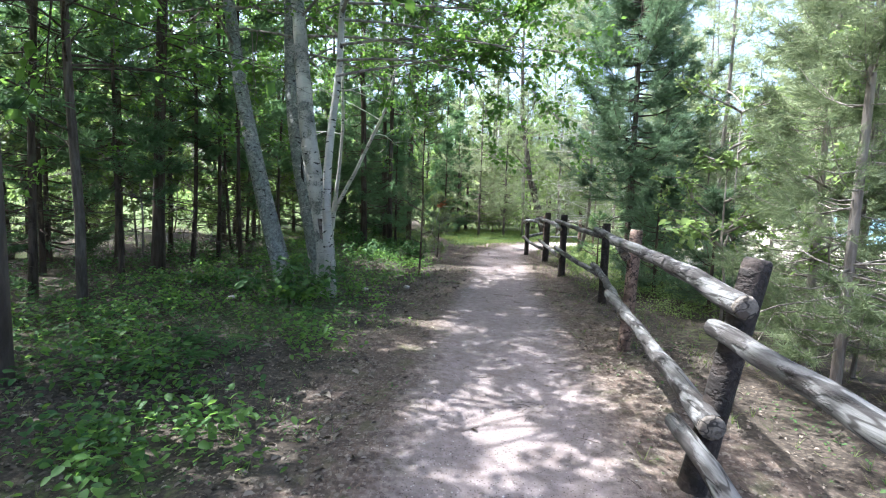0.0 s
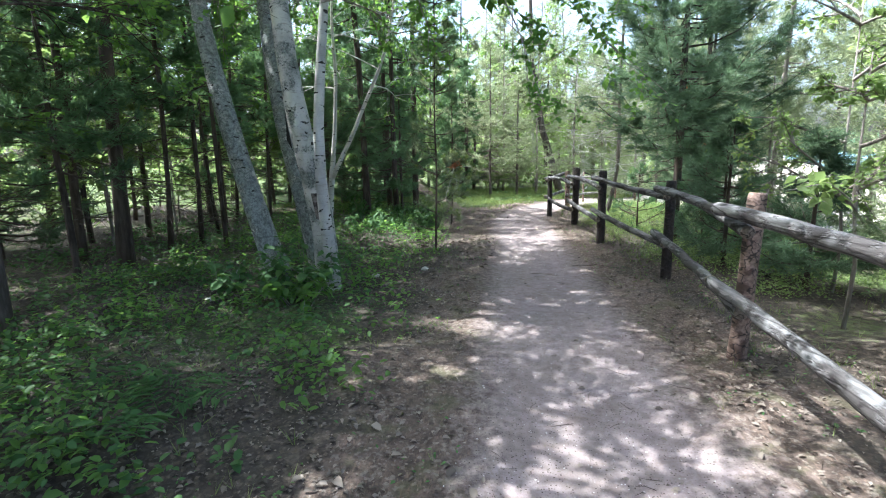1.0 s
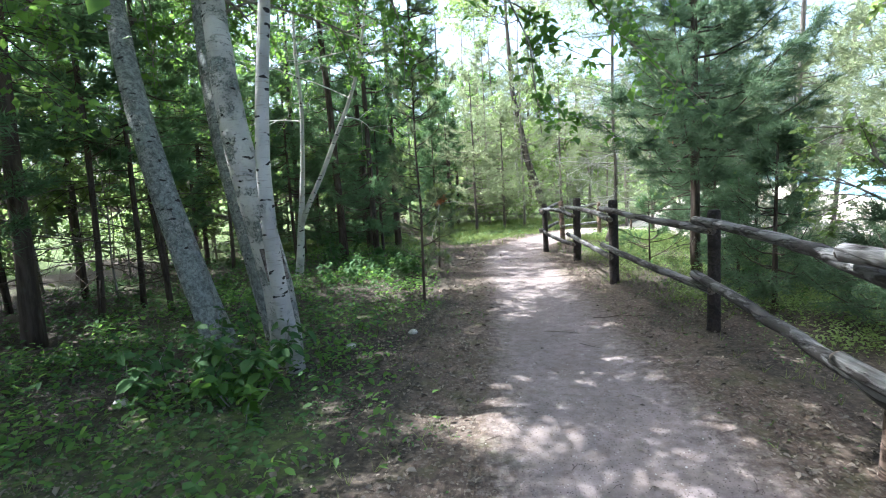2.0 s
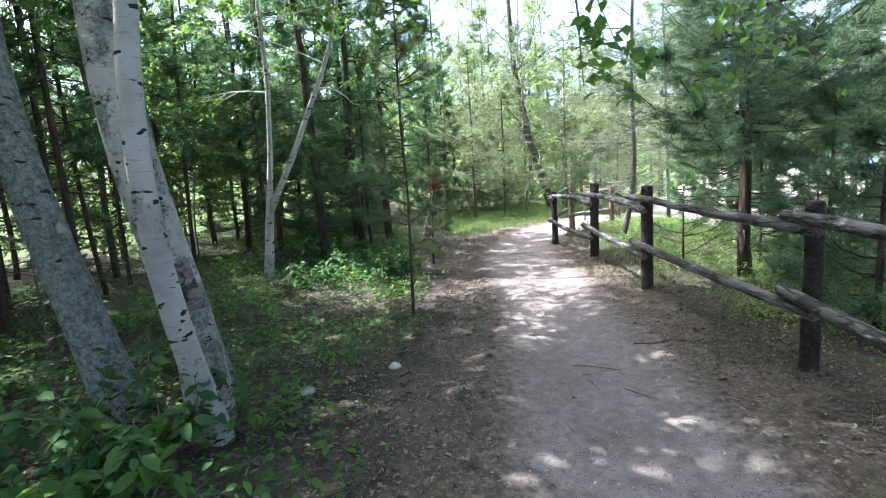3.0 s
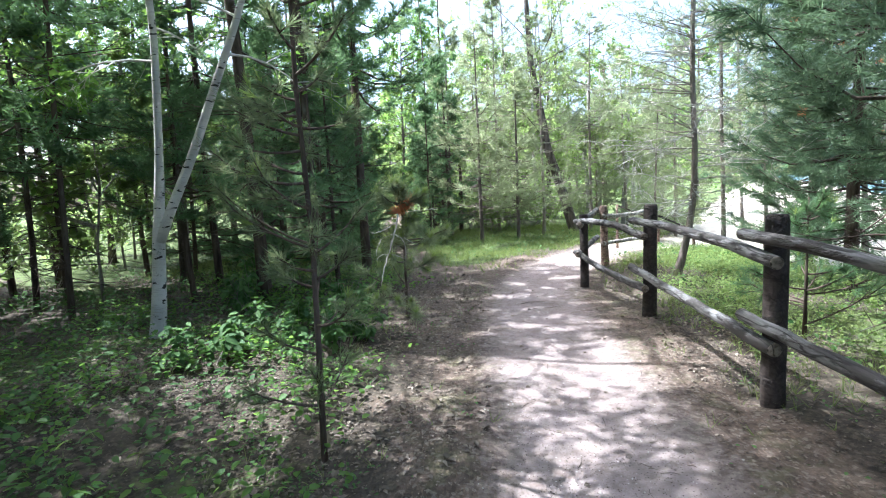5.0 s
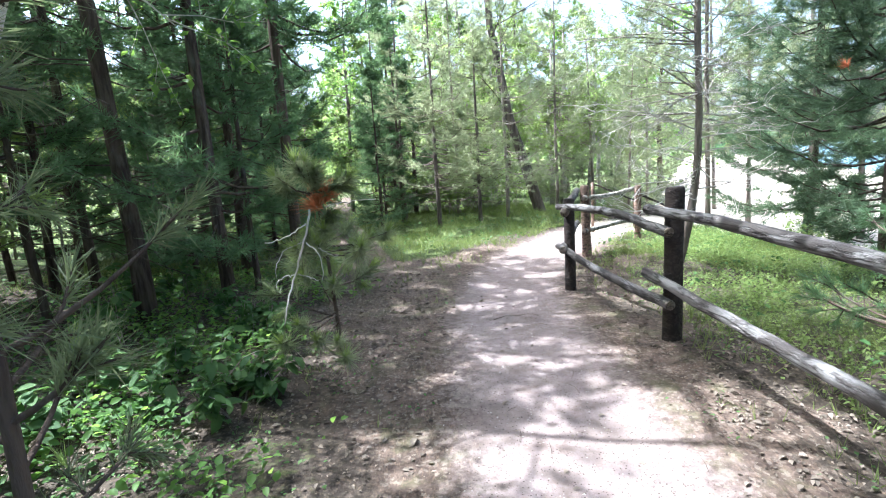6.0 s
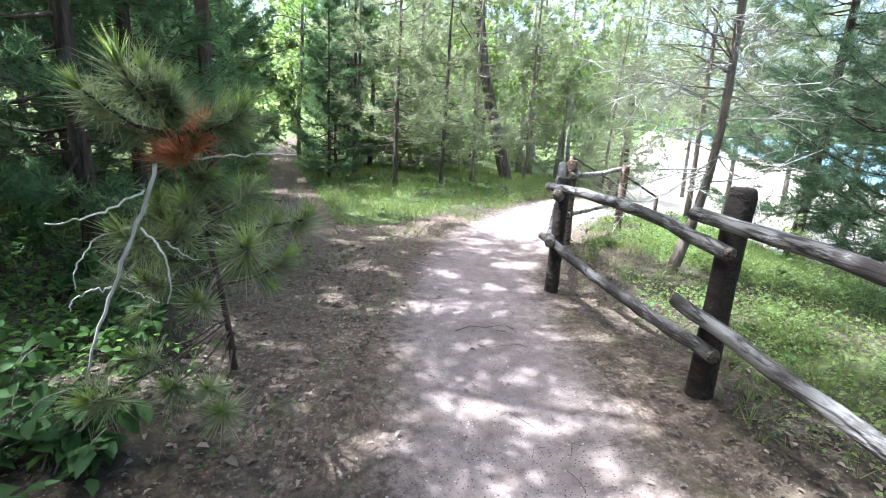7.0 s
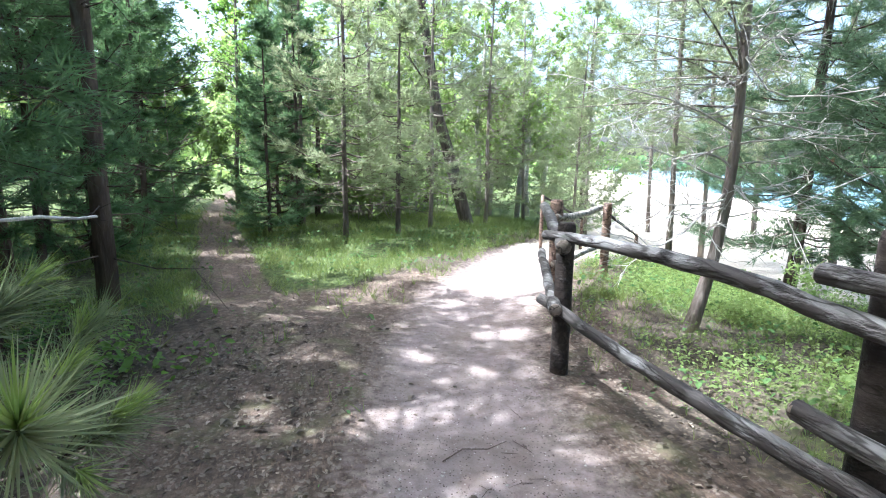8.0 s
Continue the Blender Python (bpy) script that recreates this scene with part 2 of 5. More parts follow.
# ---- mesh helpers ----
def mesh_of(name, verts, quads=None, tris=None, smooth=True):
    me = bpy.data.meshes.new(name)
    verts = np.asarray(verts, np.float32).reshape(-1, 3)
    quads = np.zeros((0, 4), np.int32) if quads is None or not len(quads) else np.asarray(quads, np.int32)
    tris = np.zeros((0, 3), np.int32) if tris is None or not len(tris) else np.asarray(tris, np.int32)
    me.vertices.add(len(verts))
    me.vertices.foreach_set("co", verts.ravel())
    loops = np.concatenate([quads.ravel(), tris.ravel()])
    me.loops.add(len(loops))
    me.loops.foreach_set("vertex_index", loops)
    sizes = np.concatenate([np.full(len(quads), 4), np.full(len(tris), 3)])
    me.polygons.add(len(sizes))
    me.polygons.foreach_set("loop_start", np.concatenate([[0], np.cumsum(sizes)[:-1]]).astype(np.int32))
    me.polygons.foreach_set("use_smooth", np.full(len(sizes), smooth))
    me.update(calc_edges=True)
    return me


class Geo:
    """Collects tubes, needles and leaves into one mesh."""

    def __init__(self, fine=False):
        self.v, self.q, self.t, self.n, self.fine = [], [], [], 0, fine

    def add(self, v, q=None, t=None):
        v = np.asarray(v, float).reshape(-1, 3)
        if q is not None and len(q):
            self.q.append(np.asarray(q) + self.n)
        if t is not None and len(t):
            self.t.append(np.asarray(t) + self.n)
        self.v.append(v)
        self.n += len(v)

    def mesh(self, name, smooth=True):
        return mesh_of(name, np.concatenate(self.v), np.concatenate(self.q) if self.q else None, np.concatenate(self.t) if self.t else None, smooth)

    def tube(self, pts, radii, sides=8, rough=0.0, rng=None, caps=True):
        pts = np.asarray(pts, float)
        k = len(pts)
        radii = np.broadcast_to(np.asarray(radii, float), (k,))
        tan = np.gradient(pts, axis=0)
        tan /= np.linalg.norm(tan, axis=1)[:, None] + 1e-9
        ref = np.array([0.0, 0.0, 1.0]) if abs(tan[:, 2]).mean() < 0.8 else np.array([0.0, 1.0, 0.0])
        a = np.cross(tan, ref)
        a /= np.linalg.norm(a, axis=1)[:, None] + 1e-9
        b = np.cross(tan, a)
        ang = np.linspace(0, 2 * np.pi, sides, endpoint=False)
        rr = radii[:, None] * np.ones((k, sides))
        if rough and rng is not None:
            lobes = 1 + rough * 0.6 * rng.normal(size=(1, sides))
            rr = rr * lobes * (1 + rough * rng.normal(size=(k, sides)))
        ring = pts[:, None, :] + rr[..., None] * (np.cos(ang)[None, :, None] * a[:, None, :] + np.sin(ang)[None, :, None] * b[:, None, :])
        i = np.arange(k - 1)[:, None] * sides
        j = np.arange(sides)[None, :]
        jn = (j + 1) % sides
        q = np.stack([i + j, i + jn, i + sides + jn, i + sides + j], -1).reshape(-1, 4)
        v = ring.reshape(-1, 3)
        t = None
        if caps:
            v = np.concatenate([v, pts[:1], pts[-1:]])
            c0, c1, last = k * sides, k * sides + 1, (k - 1) * sides
            t = np.concatenate([np.stack([np.full(sides, c0), jn[0], j[0]], -1), np.stack([np.full(sides, c1), last + j[0], last + jn[0]], -1)])
        self.add(v, q, t)

    def needles(self, pos, way, count, length, width, spread, rng, stem=0.5):
        pos, way = np.asarray(pos, float).reshape(-1, 3), np.asarray(way, float).reshape(-1, 3)
        n = len(pos)
        if not n:
            return
        way = way / (np.linalg.norm(way, axis=1)[:, None] + 1e-9)
        p = np.repeat(pos, count, 0)
        d0 = np.repeat(way, count, 0)
        r = rng.normal(size=p.shape)
        d = d0 + spread * r
        d /= np.linalg.norm(d, axis=1)[:, None] + 1e-9
        ln = length * rng.uniform(0.65, 1.15, len(p))[:, None]
        p = p - d0 * stem * length * rng.uniform(0, 1, len(p))[:, None]
        side = np.cross(d, rng.normal(size=p.shape))
        side /= np.linalg.norm(side, axis=1)[:, None] + 1e-9
        v = np.stack([p - side * width / 2, p + side * width / 2, p + d * ln], 1).reshape(-1, 3)
        self.add(v, None, np.arange(len(v)).reshape(-1, 3))

    def leaves(self, pos, size, rng, flat=0.5, wide=0.62, droop=0.25, way=None, curl=0.1):
        pos = np.asarray(pos, float).reshape(-1, 3)
        n = len(pos)
        if not n:
            return
        up = np.array([0, 0, 1.0]) + (1 - flat) * 1.1 * rng.normal(size=(n, 3))
        up /= np.linalg.norm(up, axis=1)[:, None]
        d = rng.normal(size=(n, 3)) if way is None else np.asarray(way, float) + 0.25 * rng.normal(size=(n, 3))
        d -= up * (d * up).sum(1)[:, None]
        d /= np.linalg.norm(d, axis=1)[:, None] + 1e-9
        d[:, 2] -= droop
        s = np.cross(d, up)
        ln = (size * rng.uniform(0.6, 1.25, n))[:, None]
        w = ln * wide / 2
        lift = up * ln * curl
        if self.fine:
            # rounded blade, folded along its rib, the two halves uneven
            one, two = w * rng.uniform(0.8, 1.1, (n, 1)), w * rng.uniform(0.8, 1.1, (n, 1))
            tip = pos + d * ln - up * ln * curl * rng.uniform(0.0, 1.2, (n, 1))
            rib = pos + d * ln * 0.5
            v = np.stack([pos, pos + d * ln * 0.26 + s * one * 0.86 + lift, pos + d * ln * 0.66 + s * one * 0.84 + lift * 0.8, tip, pos + d * ln * 0.66 - s * two * 0.84 + lift * 0.8, pos + d * ln * 0.26 - s * two * 0.86 + lift, rib], 1).reshape(-1, 3)
            k = np.arange(n)[:, None] * 7
            self.add(v, None, np.concatenate([k + [0, 1, 6], k + [1, 2, 6], k + [2, 3, 6], k + [3, 4, 6], k + [4, 5, 6], k + [5, 0, 6]]))
            return
        v = np.stack([pos, pos + d * ln * 0.42 + s * w + lift, pos + d * ln, pos + d * ln * 0.42 - s * w + lift], 1).reshape(-1, 3)
        k = np.arange(n)[:, None] * 4
        self.add(v, None, np.concatenate([k + [0, 1, 2], k + [0, 2, 3]]))


def thing(name, label, category, at=(0, 0, 0), group="", kind=""):
    ob = new(name)
    ob.empty_display_size = 0.1
    ob.location = at
    return tagged(ob, label, category, group, kind)


def part(name, data, material, parent=None, label="", kind=""):
    """Links a Geo or a mesh as one object under a thing."""
    me = data.mesh(name) if isinstance(data, Geo) else data
    me.materials.append(material)
    ob = new(name, me)
    if parent is not None:
        ob.parent = parent
    return tagged(ob, label, kind=kind)


def solo(name, data, material, label, category, at=(0, 0, 0), group="", kind=""):
    ob = part(name, data, material)
    ob.location = at
    return tagged(ob, label, category, group, kind)


def sstep(a, b, x):
    t = np.clip((x - a) / (b - a), 0, 1)
    return t * t * (3 - 2 * t)


def wave(x, y, s=1.0, o=0.0):
    """Smooth cheap ripple in -1..1."""
    return (np.sin(1.7 * s * x + 2.3 * np.sin(0.9 * s * y + o) + o) + np.sin(2.1 * s * y + 1.9 * np.sin(1.3 * s * x + 2 * o))) / 2


# ---- the lie of the land ----
PATH_C = [(-9, 0.3, 0.65), (0, 0.34, 0.6), (3, 0.44, 0.64), (6, 0.53, 0.58), (9, 0.72, 0.54), (11, 0.74, 0.56), (12.5, 0.8, 0.54), (13.6, 1.0, 0.54), (14.6, 1.35, 0.58), (15.5, 1.8, 0.6), (16.8, 2.7, 0.6), (17.6, 3.3, 0.62), (18.4, 4.1, 0.7), (19.5, 5.6, 0.9), (22, 9.0, 1.5)]


def path_mask(x, y):
    """1 on the trodden dirt, 0 well beside it."""
    py, px, pw = np.array(PATH_C).T
    seg = np.full(np.shape(x), 9.0)
    for i in range(len(py) - 1):
        ax, ay, bx, by = px[i], py[i], px[i + 1], py[i + 1]
        u = np.clip(((x - ax) * (bx - ax) + (y - ay) * (by - ay)) / ((bx - ax) ** 2 + (by - ay) ** 2), 0, 1)
        d = np.hypot(x - ax - u * (bx - ax), y - ay - u * (by - ay)) / (pw[i] + u * (pw[i + 1] - pw[i]))
        seg = np.minimum(seg, d)
    return seg


TRAIL_C = [(14.2, -0.1), (15.8, -0.9), (17, -1.22), (18.9, -1.68), (22, -2.42), (26, -3.1), (34, -4.2)]


def trail_dist(x, y):
    seg = np.full(np.shape(x), 9.0)
    for (ay, ax), (by, bx) in zip(TRAIL_C[:-1], TRAIL_C[1:]):
        u = np.clip(((x - ax) * (bx - ax) + (y - ay) * (by - ay)) / ((bx - ax) ** 2 + (by - ay) ** 2), 0, 1)
        seg = np.minimum(seg, np.hypot(x - ax - u * (bx - ax), y - ay - u * (by - ay)))
    return seg


def sand_edge(y):
    return 9.0 - 2.6 * sstep(10, 17, y) + np.maximum(0, y - 22) * 0.55


def height(x, y):
    x, y = np.asarray(x, float), np.asarray(y, float)
    h = 0.10 * sstep(-1.2, -3.5, x) + 0.25 * sstep(-6, -16, x)
    h = h - 0.35 * sstep(2.3, 7.5, x) - 0.3 * sstep(0, 14, x - sand_edge(y) + 1)
    h = h - 1.6 * sstep(8, 26, x - sand_edge(y))
    soft = sstep(0.7, 1.8, path_mask(x, y))
    h = h + soft * (0.035 * wave(x, y, 1.1) + 0.02 * wave(x, y, 3.1, 1.3)) - 0.03 * (1 - sstep(0.3, 1.3, path_mask(x, y)))
    return h


def hz(x, y):
    return float(height(x, y))


def graded(lo, hi, a, b, step, out):
    core = np.arange(a, b + step / 2, step)
    left = [a]
    g = step
    while left[-1] > lo:
        g *= out
        left.append(left[-1] - g)
    right = [core[-1]]
    g = step
    while right[-1] < hi:
        g *= out
        right.append(right[-1] + g)
    return np.concatenate([np.array(left[1:])[::-1], core, np.array(right[1:])])


def shoulder(x, y):
    """1 on the bare brown ground along the path and where the side trail leaves, 0 in the woods."""
    pm = path_mask(x, y)
    edge = sstep(2.9, 1.5, pm + 0.5 * wave(x, y, 2.2, 0.4))
    fork = sstep(1.5, 0.8, np.hypot((x + 0.05) / 1.0, (y - 13.4) / 2.2) + 0.15 * wave(x, y, 2.7, 1.4))
    trail = sstep(0.5, 0.22, trail_dist(x, y)) * sstep(13.5, 15, y)
    return np.maximum(np.maximum(edge, fork), trail) * sstep(17.5, 15.5, y - 3 * trail * 6)


def cover(x, y):
    pm = path_mask(x, y)
    td = trail_dist(x, y)
    dirt = np.clip(1.45 - 0.95 * pm, 0, 1)
    bare = shoulder(x, y)
    side = sstep(1.3, 3.2, pm)
    green = side * np.clip(0.3 + 0.3 * wave(x, y, 0.9, 0.5) + 0.45 * sstep(14.5, 16, y) + 0.25 * sstep(2.4, 3.4, x) + 0.4 * sstep(-9, -12, x) - 0.5 * sstep(8, 1, y) * sstep(1.3, 1.8, x) * sstep(5, 4, x), 0, 1)
    green = green * (1 - 0.85 * bare)
    sand = sstep(-0.8, 0.8, x - sand_edge(y)) * sstep(1, 5, y)
    sand = np.maximum(sand, np.clip(1.3 - 0.8 * pm, 0, 1) * sstep(16.0, 18.5, y) * sstep(1.8, 3.4, x))
    return np.stack([dirt, green, sand, bare], -1)


def sheet(name, xs, ys, lift=0.0, keep=None):
    gx, gy = np.meshgrid(xs, ys)
    z = height(gx, gy) + lift
    nx, ny = len(xs), len(ys)
    i = np.arange(ny - 1)[:, None] * nx + np.arange(nx - 1)[None, :]
    q = np.stack([i, i + 1, i + nx + 1, i + nx], -1).reshape(-1, 4)
    v = np.stack([gx, gy, z], -1).reshape(-1, 3)
    if keep is not None:
        ok = keep(gx, gy).reshape(-1)
        q = q[ok[q].all(1)]
        used = np.unique(q)
        back = np.full(len(v), -1)
        back[used] = np.arange(len(used))
        v, q = v[used], back[q]
    me = mesh_of(name, v, q)
    at = me.attributes.new("cover", "FLOAT_COLOR", "POINT")
    at.data.foreach_set("color", cover(v[:, 0], v[:, 1]).astype(np.float32).ravel())
    return me


ground = solo("ground", sheet("ground", graded(-900, 900, -7, 8, 0.17, 1.14), graded(-500, 1200, -3, 24, 0.17, 1.14)), M_GROUND, "leaf-littered forest floor running down to a sandy beach", "ground", kind="structure")
path = solo("path", sheet("path", np.arange(-1.6, 5.2, 0.1), np.arange(-6, 19.2, 0.1), 0.006, lambda x, y: path_mask(x, y) < 1.5), M_GROUND, "trodden pale dirt footpath with pebbles and needles", "path", kind="structure")
water = mesh_of("water", [(-60, -300, -1.15), (1500, -300, -1.15), (1500, 1500, -1.15), (-60, 1500, -1.15)], [(0, 1, 2, 3)])
solo("water", water, M_WATER, "bright blue lake water beyond the beach", "water", kind="structure")

# ---- rail fence ----
fence = thing("rail_fence", "weathered split-rail fence of grey log rails on dark posts", "fence")
POSTS = [  # x, y, top, lean x, lean y, radius, flaked
    (1.30, -0.75, 1.14, 0.0, 0.0, 0.068, 0),
    (1.32, 2.02, 1.19, 0.185, 0.0, 0.070, 0),
    (1.69, 4.45, 1.20, 0.05, 0.03, 0.066, 1),
    (2.10, 6.93, 1.18, 0.0, 0.0, 0.064, 0),
    (1.92, 9.39, 1.23, 0.0, 0.0, 0.072, 0),
    (1.89, 11.49, 1.18, 0.02, 0.02, 0.075, 0),
    (1.62, 13.27, 1.04, 0.0, 0.0, 0.064, 0),
    (2.36, 14.95, 1.05, -0.02, 0.0, 0.070, 1),
    (3.66, 16.20, 1.0, 0.0, 0.0, 0.062, 1),
]
prng = np.random.default_rng(5)
for x, y, top, lx, ly, r, flaked in POSTS:
    g = Geo()
    zs = np.array([-0.3, 0.0, 0.2, 0.45, 0.7, 0.95, top - 0.05, top - 0.012, top])
    rad = r * np.array([1.05, 1.08, 1.02, 1.0, 0.98, 1.0, 1.0, 0.93, 0.8])
    pts = np.stack([x + lx * zs, y + ly * zs, zs + hz(x, y)], -1)
    g.tube(pts, rad * 0.93, 14, 0.022, prng)
    part("post", g, M_POST_P if flaked else M_POST, fence, "brown post with flaking bark" if flaked else "")


def rail(a, b, r0, r1, bend=(0, 0, 0), sides=12, mat=None):
    a, b = np.array(a, float), np.array(b, float)
    n = 15
    u = np.linspace(0, 1, n)
    pts = a + (b - a) * u[:, None] + np.sin(np.pi * u)[:, None] * np.array(bend) + prng.normal(size=(n, 3)) * 0.004
    # knots and the crook of the grown pole
    rad = 0.8 * (r0 + (r1 - r0) * u) * (1 + 0.03 * np.sin(7 * u + prng.uniform(0, 6)) + 0.018 * prng.normal(size=n))
    g = Geo()
    g.tube(pts, rad, sides, 0.035, prng, caps=False)
    ob = part("rail", g, mat or M_RAIL, fence)
    for k, sgn in ((0, -1), (-1, 1)):
        e = Geo()
        t = (pts[1] - pts[0]) if k == 0 else (pts[-1] - pts[-2])
        t = t / np.linalg.norm(t) * sgn
        e.tube([pts[k] - t * 0.01, pts[k] + t * 0.004, pts[k] + t * 0.010], [rad[k] * 0.99, rad[k] * 0.97, rad[k] * 0.82], sides, 0.02, prng)
        part("cut_end", e, M_ENDGRAIN, ob, "greyed end grain of the log")
    return ob


# each stretch: near end, far end (the rails lie on the walkers' side of the posts)
rail((1.20, -1.0, 0.77), (1.385, 2.09, 0.825), 0.062, 0.058, (0, 0, 0.02))
rail((1.06, -1.0, 0.12), (1.26, 2.15, 0.29), 0.062, 0.058, (0, 0, 0.02))
rail((1.41, 1.86, 0.975), (1.58, 4.68, 1.07), 0.070, 0.056, (0.02, 0, 0.02))
rail((1.31, 1.86, 0.40), (1.57, 4.66, 0.52), 0.075, 0.056, (0.03, 0, -0.02))
rail((1.60, 4.28, 0.95), (1.98, 7.05, 1.06), 0.056, 0.052, (0.04, 0, 0.03))
rail((1.60, 4.26, 0.40), (1.97, 7.04, 0.53), 0.060, 0.055, (0.04, 0, -0.02))
rail((1.99, 6.74, 0.98), (1.80, 9.55, 1.09), 0.050, 0.046, (0.0, 0, -0.01))
rail((1.98, 6.72, 0.43), (1.80, 9.56, 0.55), 0.053, 0.048, (0.0, 0, -0.02))
rail((1.82, 9.22, 0.95), (1.77, 11.66, 1.04), 0.050, 0.046, (0.02, 0, 0.03))
rail((1.82, 9.22, 0.41), (1.76, 11.68, 0.53), 0.052, 0.048, (0.02, 0, -0.01))
rail((1.79, 11.36, 0.89), (1.53, 13.40, 0.93), 0.050, 0.044, (0.0, 0, 0.06))
rail((1.78, 11.30, 0.36), (1.53, 13.42, 0.48), 0.050, 0.044, (0.0, 0, -0.03))
rail((1.52, 13.10, 0.90), (2.27, 15.10, 0.98), 0.060, 0.055)
rail((1.50, 13.12, 0.48), (2.26, 15.10, 0.50), 0.052, 0.05)
rail((2.30, 14.86, 0.88), (3.60, 16.26, 0.86), 0.05, 0.042, (0, 0, -0.03), mat=M_RAIL_PALE)
rail((2.30, 14.86, 0.40), (3.60, 16.26, 0.34), 0.045, 0.042, mat=M_RAIL_PALE)
# thin dark handrails going down to the beach
rail((3.70, 16.22, 0.76), (5.00, 17.50, 0.28), 0.026, 0.022, mat=M_POST)
rail((3.35, 17.60, 0.92), (4.75, 18.90, 0.40), 0.026, 0.022, mat=M_POST)
for x, y, top in ((5.0, 17.5, 0.5), (3.35, 17.6, 1.0), (4.75, 18.9, 0.6)):
    g = Geo()
    zs = np.linspace(-0.3, top, 6)
    g.tube(np.stack([np.full(6, x), np.full(6, y), zs + hz(x, y)], -1), [0.034, 0.034, 0.032, 0.032, 0.03, 0.026], 9, 0.03, prng)
    part("post", g, M_POST_P, fence, "slim brown post of the beach steps")


# ---- pines ----
def pine_geo(rng, H, r0, z0, reach, limbs, twigs, count, nl, nw, spread=0.75, dead=0, dead_len=0.9, lean=(0, 0), up=0.25, bare=0.3, tip=0.9, low=1.25, stout=1.0):
    """Trunk, limbs, dead twigs and needles of one pine. z0: lowest living limb; reach: longest limb; low: above 1, more limbs low down."""
    trunk, boughs, sprays, leaf = Geo(), [], Geo(), Geo()
    n = 9
    zs = np.linspace(0, 1, n) ** 1.15
    wobble = np.cumsum(rng.normal(size=(n, 2)) * 0.012 * H / 6, 0)
    spine = np.stack([lean[0] * zs * H + wobble[:, 0], lean[1] * zs * H + wobble[:, 1], zs * H - 0.12], -1)
    spine[0, :2] = 0
    rad = r0 * (1 - zs) ** 0.8 + 0.008
    rad[0] *= 1.2
    trunk.tube(spine, rad, 9, 0.05, rng)

    def at(z):
        return np.array([np.interp(z, spine[:, 2], spine[:, i]) for i in range(3)])

    for i in range(limbs):
        u = rng.uniform(0, 1) ** low
        z = z0 + (H * 0.985 - z0) * u
        prof = (1 - u) ** tip * (0.6 + 0.4 * min(1, u * 5 + 0.35))
        L = max(0.18, reach * prof * rng.uniform(0.6, 1.1))
        az = i * 2.399 + rng.normal() * 0.35
        el = up + 0.5 * u + rng.normal() * 0.14
        w = np.linspace(0, 1, 5)
        d = np.array([np.cos(az), np.sin(az), 0])
        pts = at(z) + d * (w * L * np.cos(el))[:, None] + np.array([0, 0, 1.0]) * (w * L * np.sin(el) - 0.16 * L * np.sin(np.pi * w) + 0.1 * L * w * w)[:, None]
        bough = Geo()
        bough.tube(pts, np.linspace((0.006 + 0.011 * L) * stout, 0.003 * stout, 5), 4, caps=False)
        boughs.append(bough)
        k = max(3, int(twigs * (0.35 + 0.65 * L / reach)))
        s = rng.uniform(bare, 1.0, k)
        base = np.stack([np.interp(s, w, pts[:, i]) for i in range(3)], -1)
        side = np.cross(d, [0, 0, 1]) * rng.choice([-1, 1], k)[:, None]
        way = d * 0.75 + side * rng.uniform(0.25, 1.2, k)[:, None] + np.array([0, 0, 1]) * rng.normal(0.12, 0.28, k)[:, None]
        way /= np.linalg.norm(way, axis=1)[:, None]
        tl = (0.14 + 0.34 * L * (1.05 - s)) * rng.uniform(0.7, 1.2, k)
        for p, q in zip(base, base + way * tl[:, None]) if stout > 0.75 else ():
            sprays.tube([p, q], [0.004 * stout, 0.002 * stout], 3, caps=False)
        spots = np.concatenate([base + way * tl[:, None] * f for f in (1.0, 0.68, 0.36)] + [pts[-1:]])
        leaf.needles(spots, np.concatenate([way, way, way, d[None]]) + [0, 0, 0.22], count, nl, nw, spread, rng, 1.2)
    for _ in range(dead):
        z = rng.uniform(0.5, z0 + 0.8)
        az = rng.uniform(0, 2 * np.pi)
        L = dead_len * rng.uniform(0.3, 1.0)
        d = np.array([np.cos(az), np.sin(az), rng.normal(-0.02, 0.16)])
        p0 = at(z)
        p1, p2 = p0 + d * L * 0.5 + rng.normal(size=3) * 0.03, p0 + d * L + rng.normal(size=3) * 0.07
        sprays.tube([p0, p1, p2], [0.009, 0.006, 0.003], 4, caps=False)
        for _ in range(2):
            f = p0 + (p2 - p0) * rng.uniform(0.4, 0.9)
            sprays.tube([f, f + (d + rng.normal(size=3) * 0.6) * L * 0.35], [0.004, 0.002], 3, caps=False)
    return trunk, boughs, sprays, leaf


def joined(geos):
    g = Geo()
    for o in geos:
        g.add(np.concatenate(o.v), np.concatenate(o.q) if o.q else None, np.concatenate(o.t) if o.t else None)
    return g


def pine(at, label, rng, mats=None, group="", name="pine_tree", turn=0.0, scale=1.0, split=False, **kw):
    t = thing(name, label, "pine tree", group=group)
    a, boughs, sprays, c = pine_geo(rng, **kw)
    bark, needle = mats or (M_BARK, M_NEEDLE)
    part("trunk", a, bark, t)
    if split:
        for g in boughs:
            part("limb", g, bark, t)
    else:
        sprays.add(*[np.concatenate(q) for q in (joined(boughs).v, joined(boughs).q)])
    part("branchwood", sprays, bark, t, kind="stuff")
    part("foliage", c, needle, t, kind="stuff")
    t.matrix_basis = pose(at[0], at[1], hz(*at) - 0.02, 0, 0, turn) @ Matrix.Scale(scale, 4)
    return t


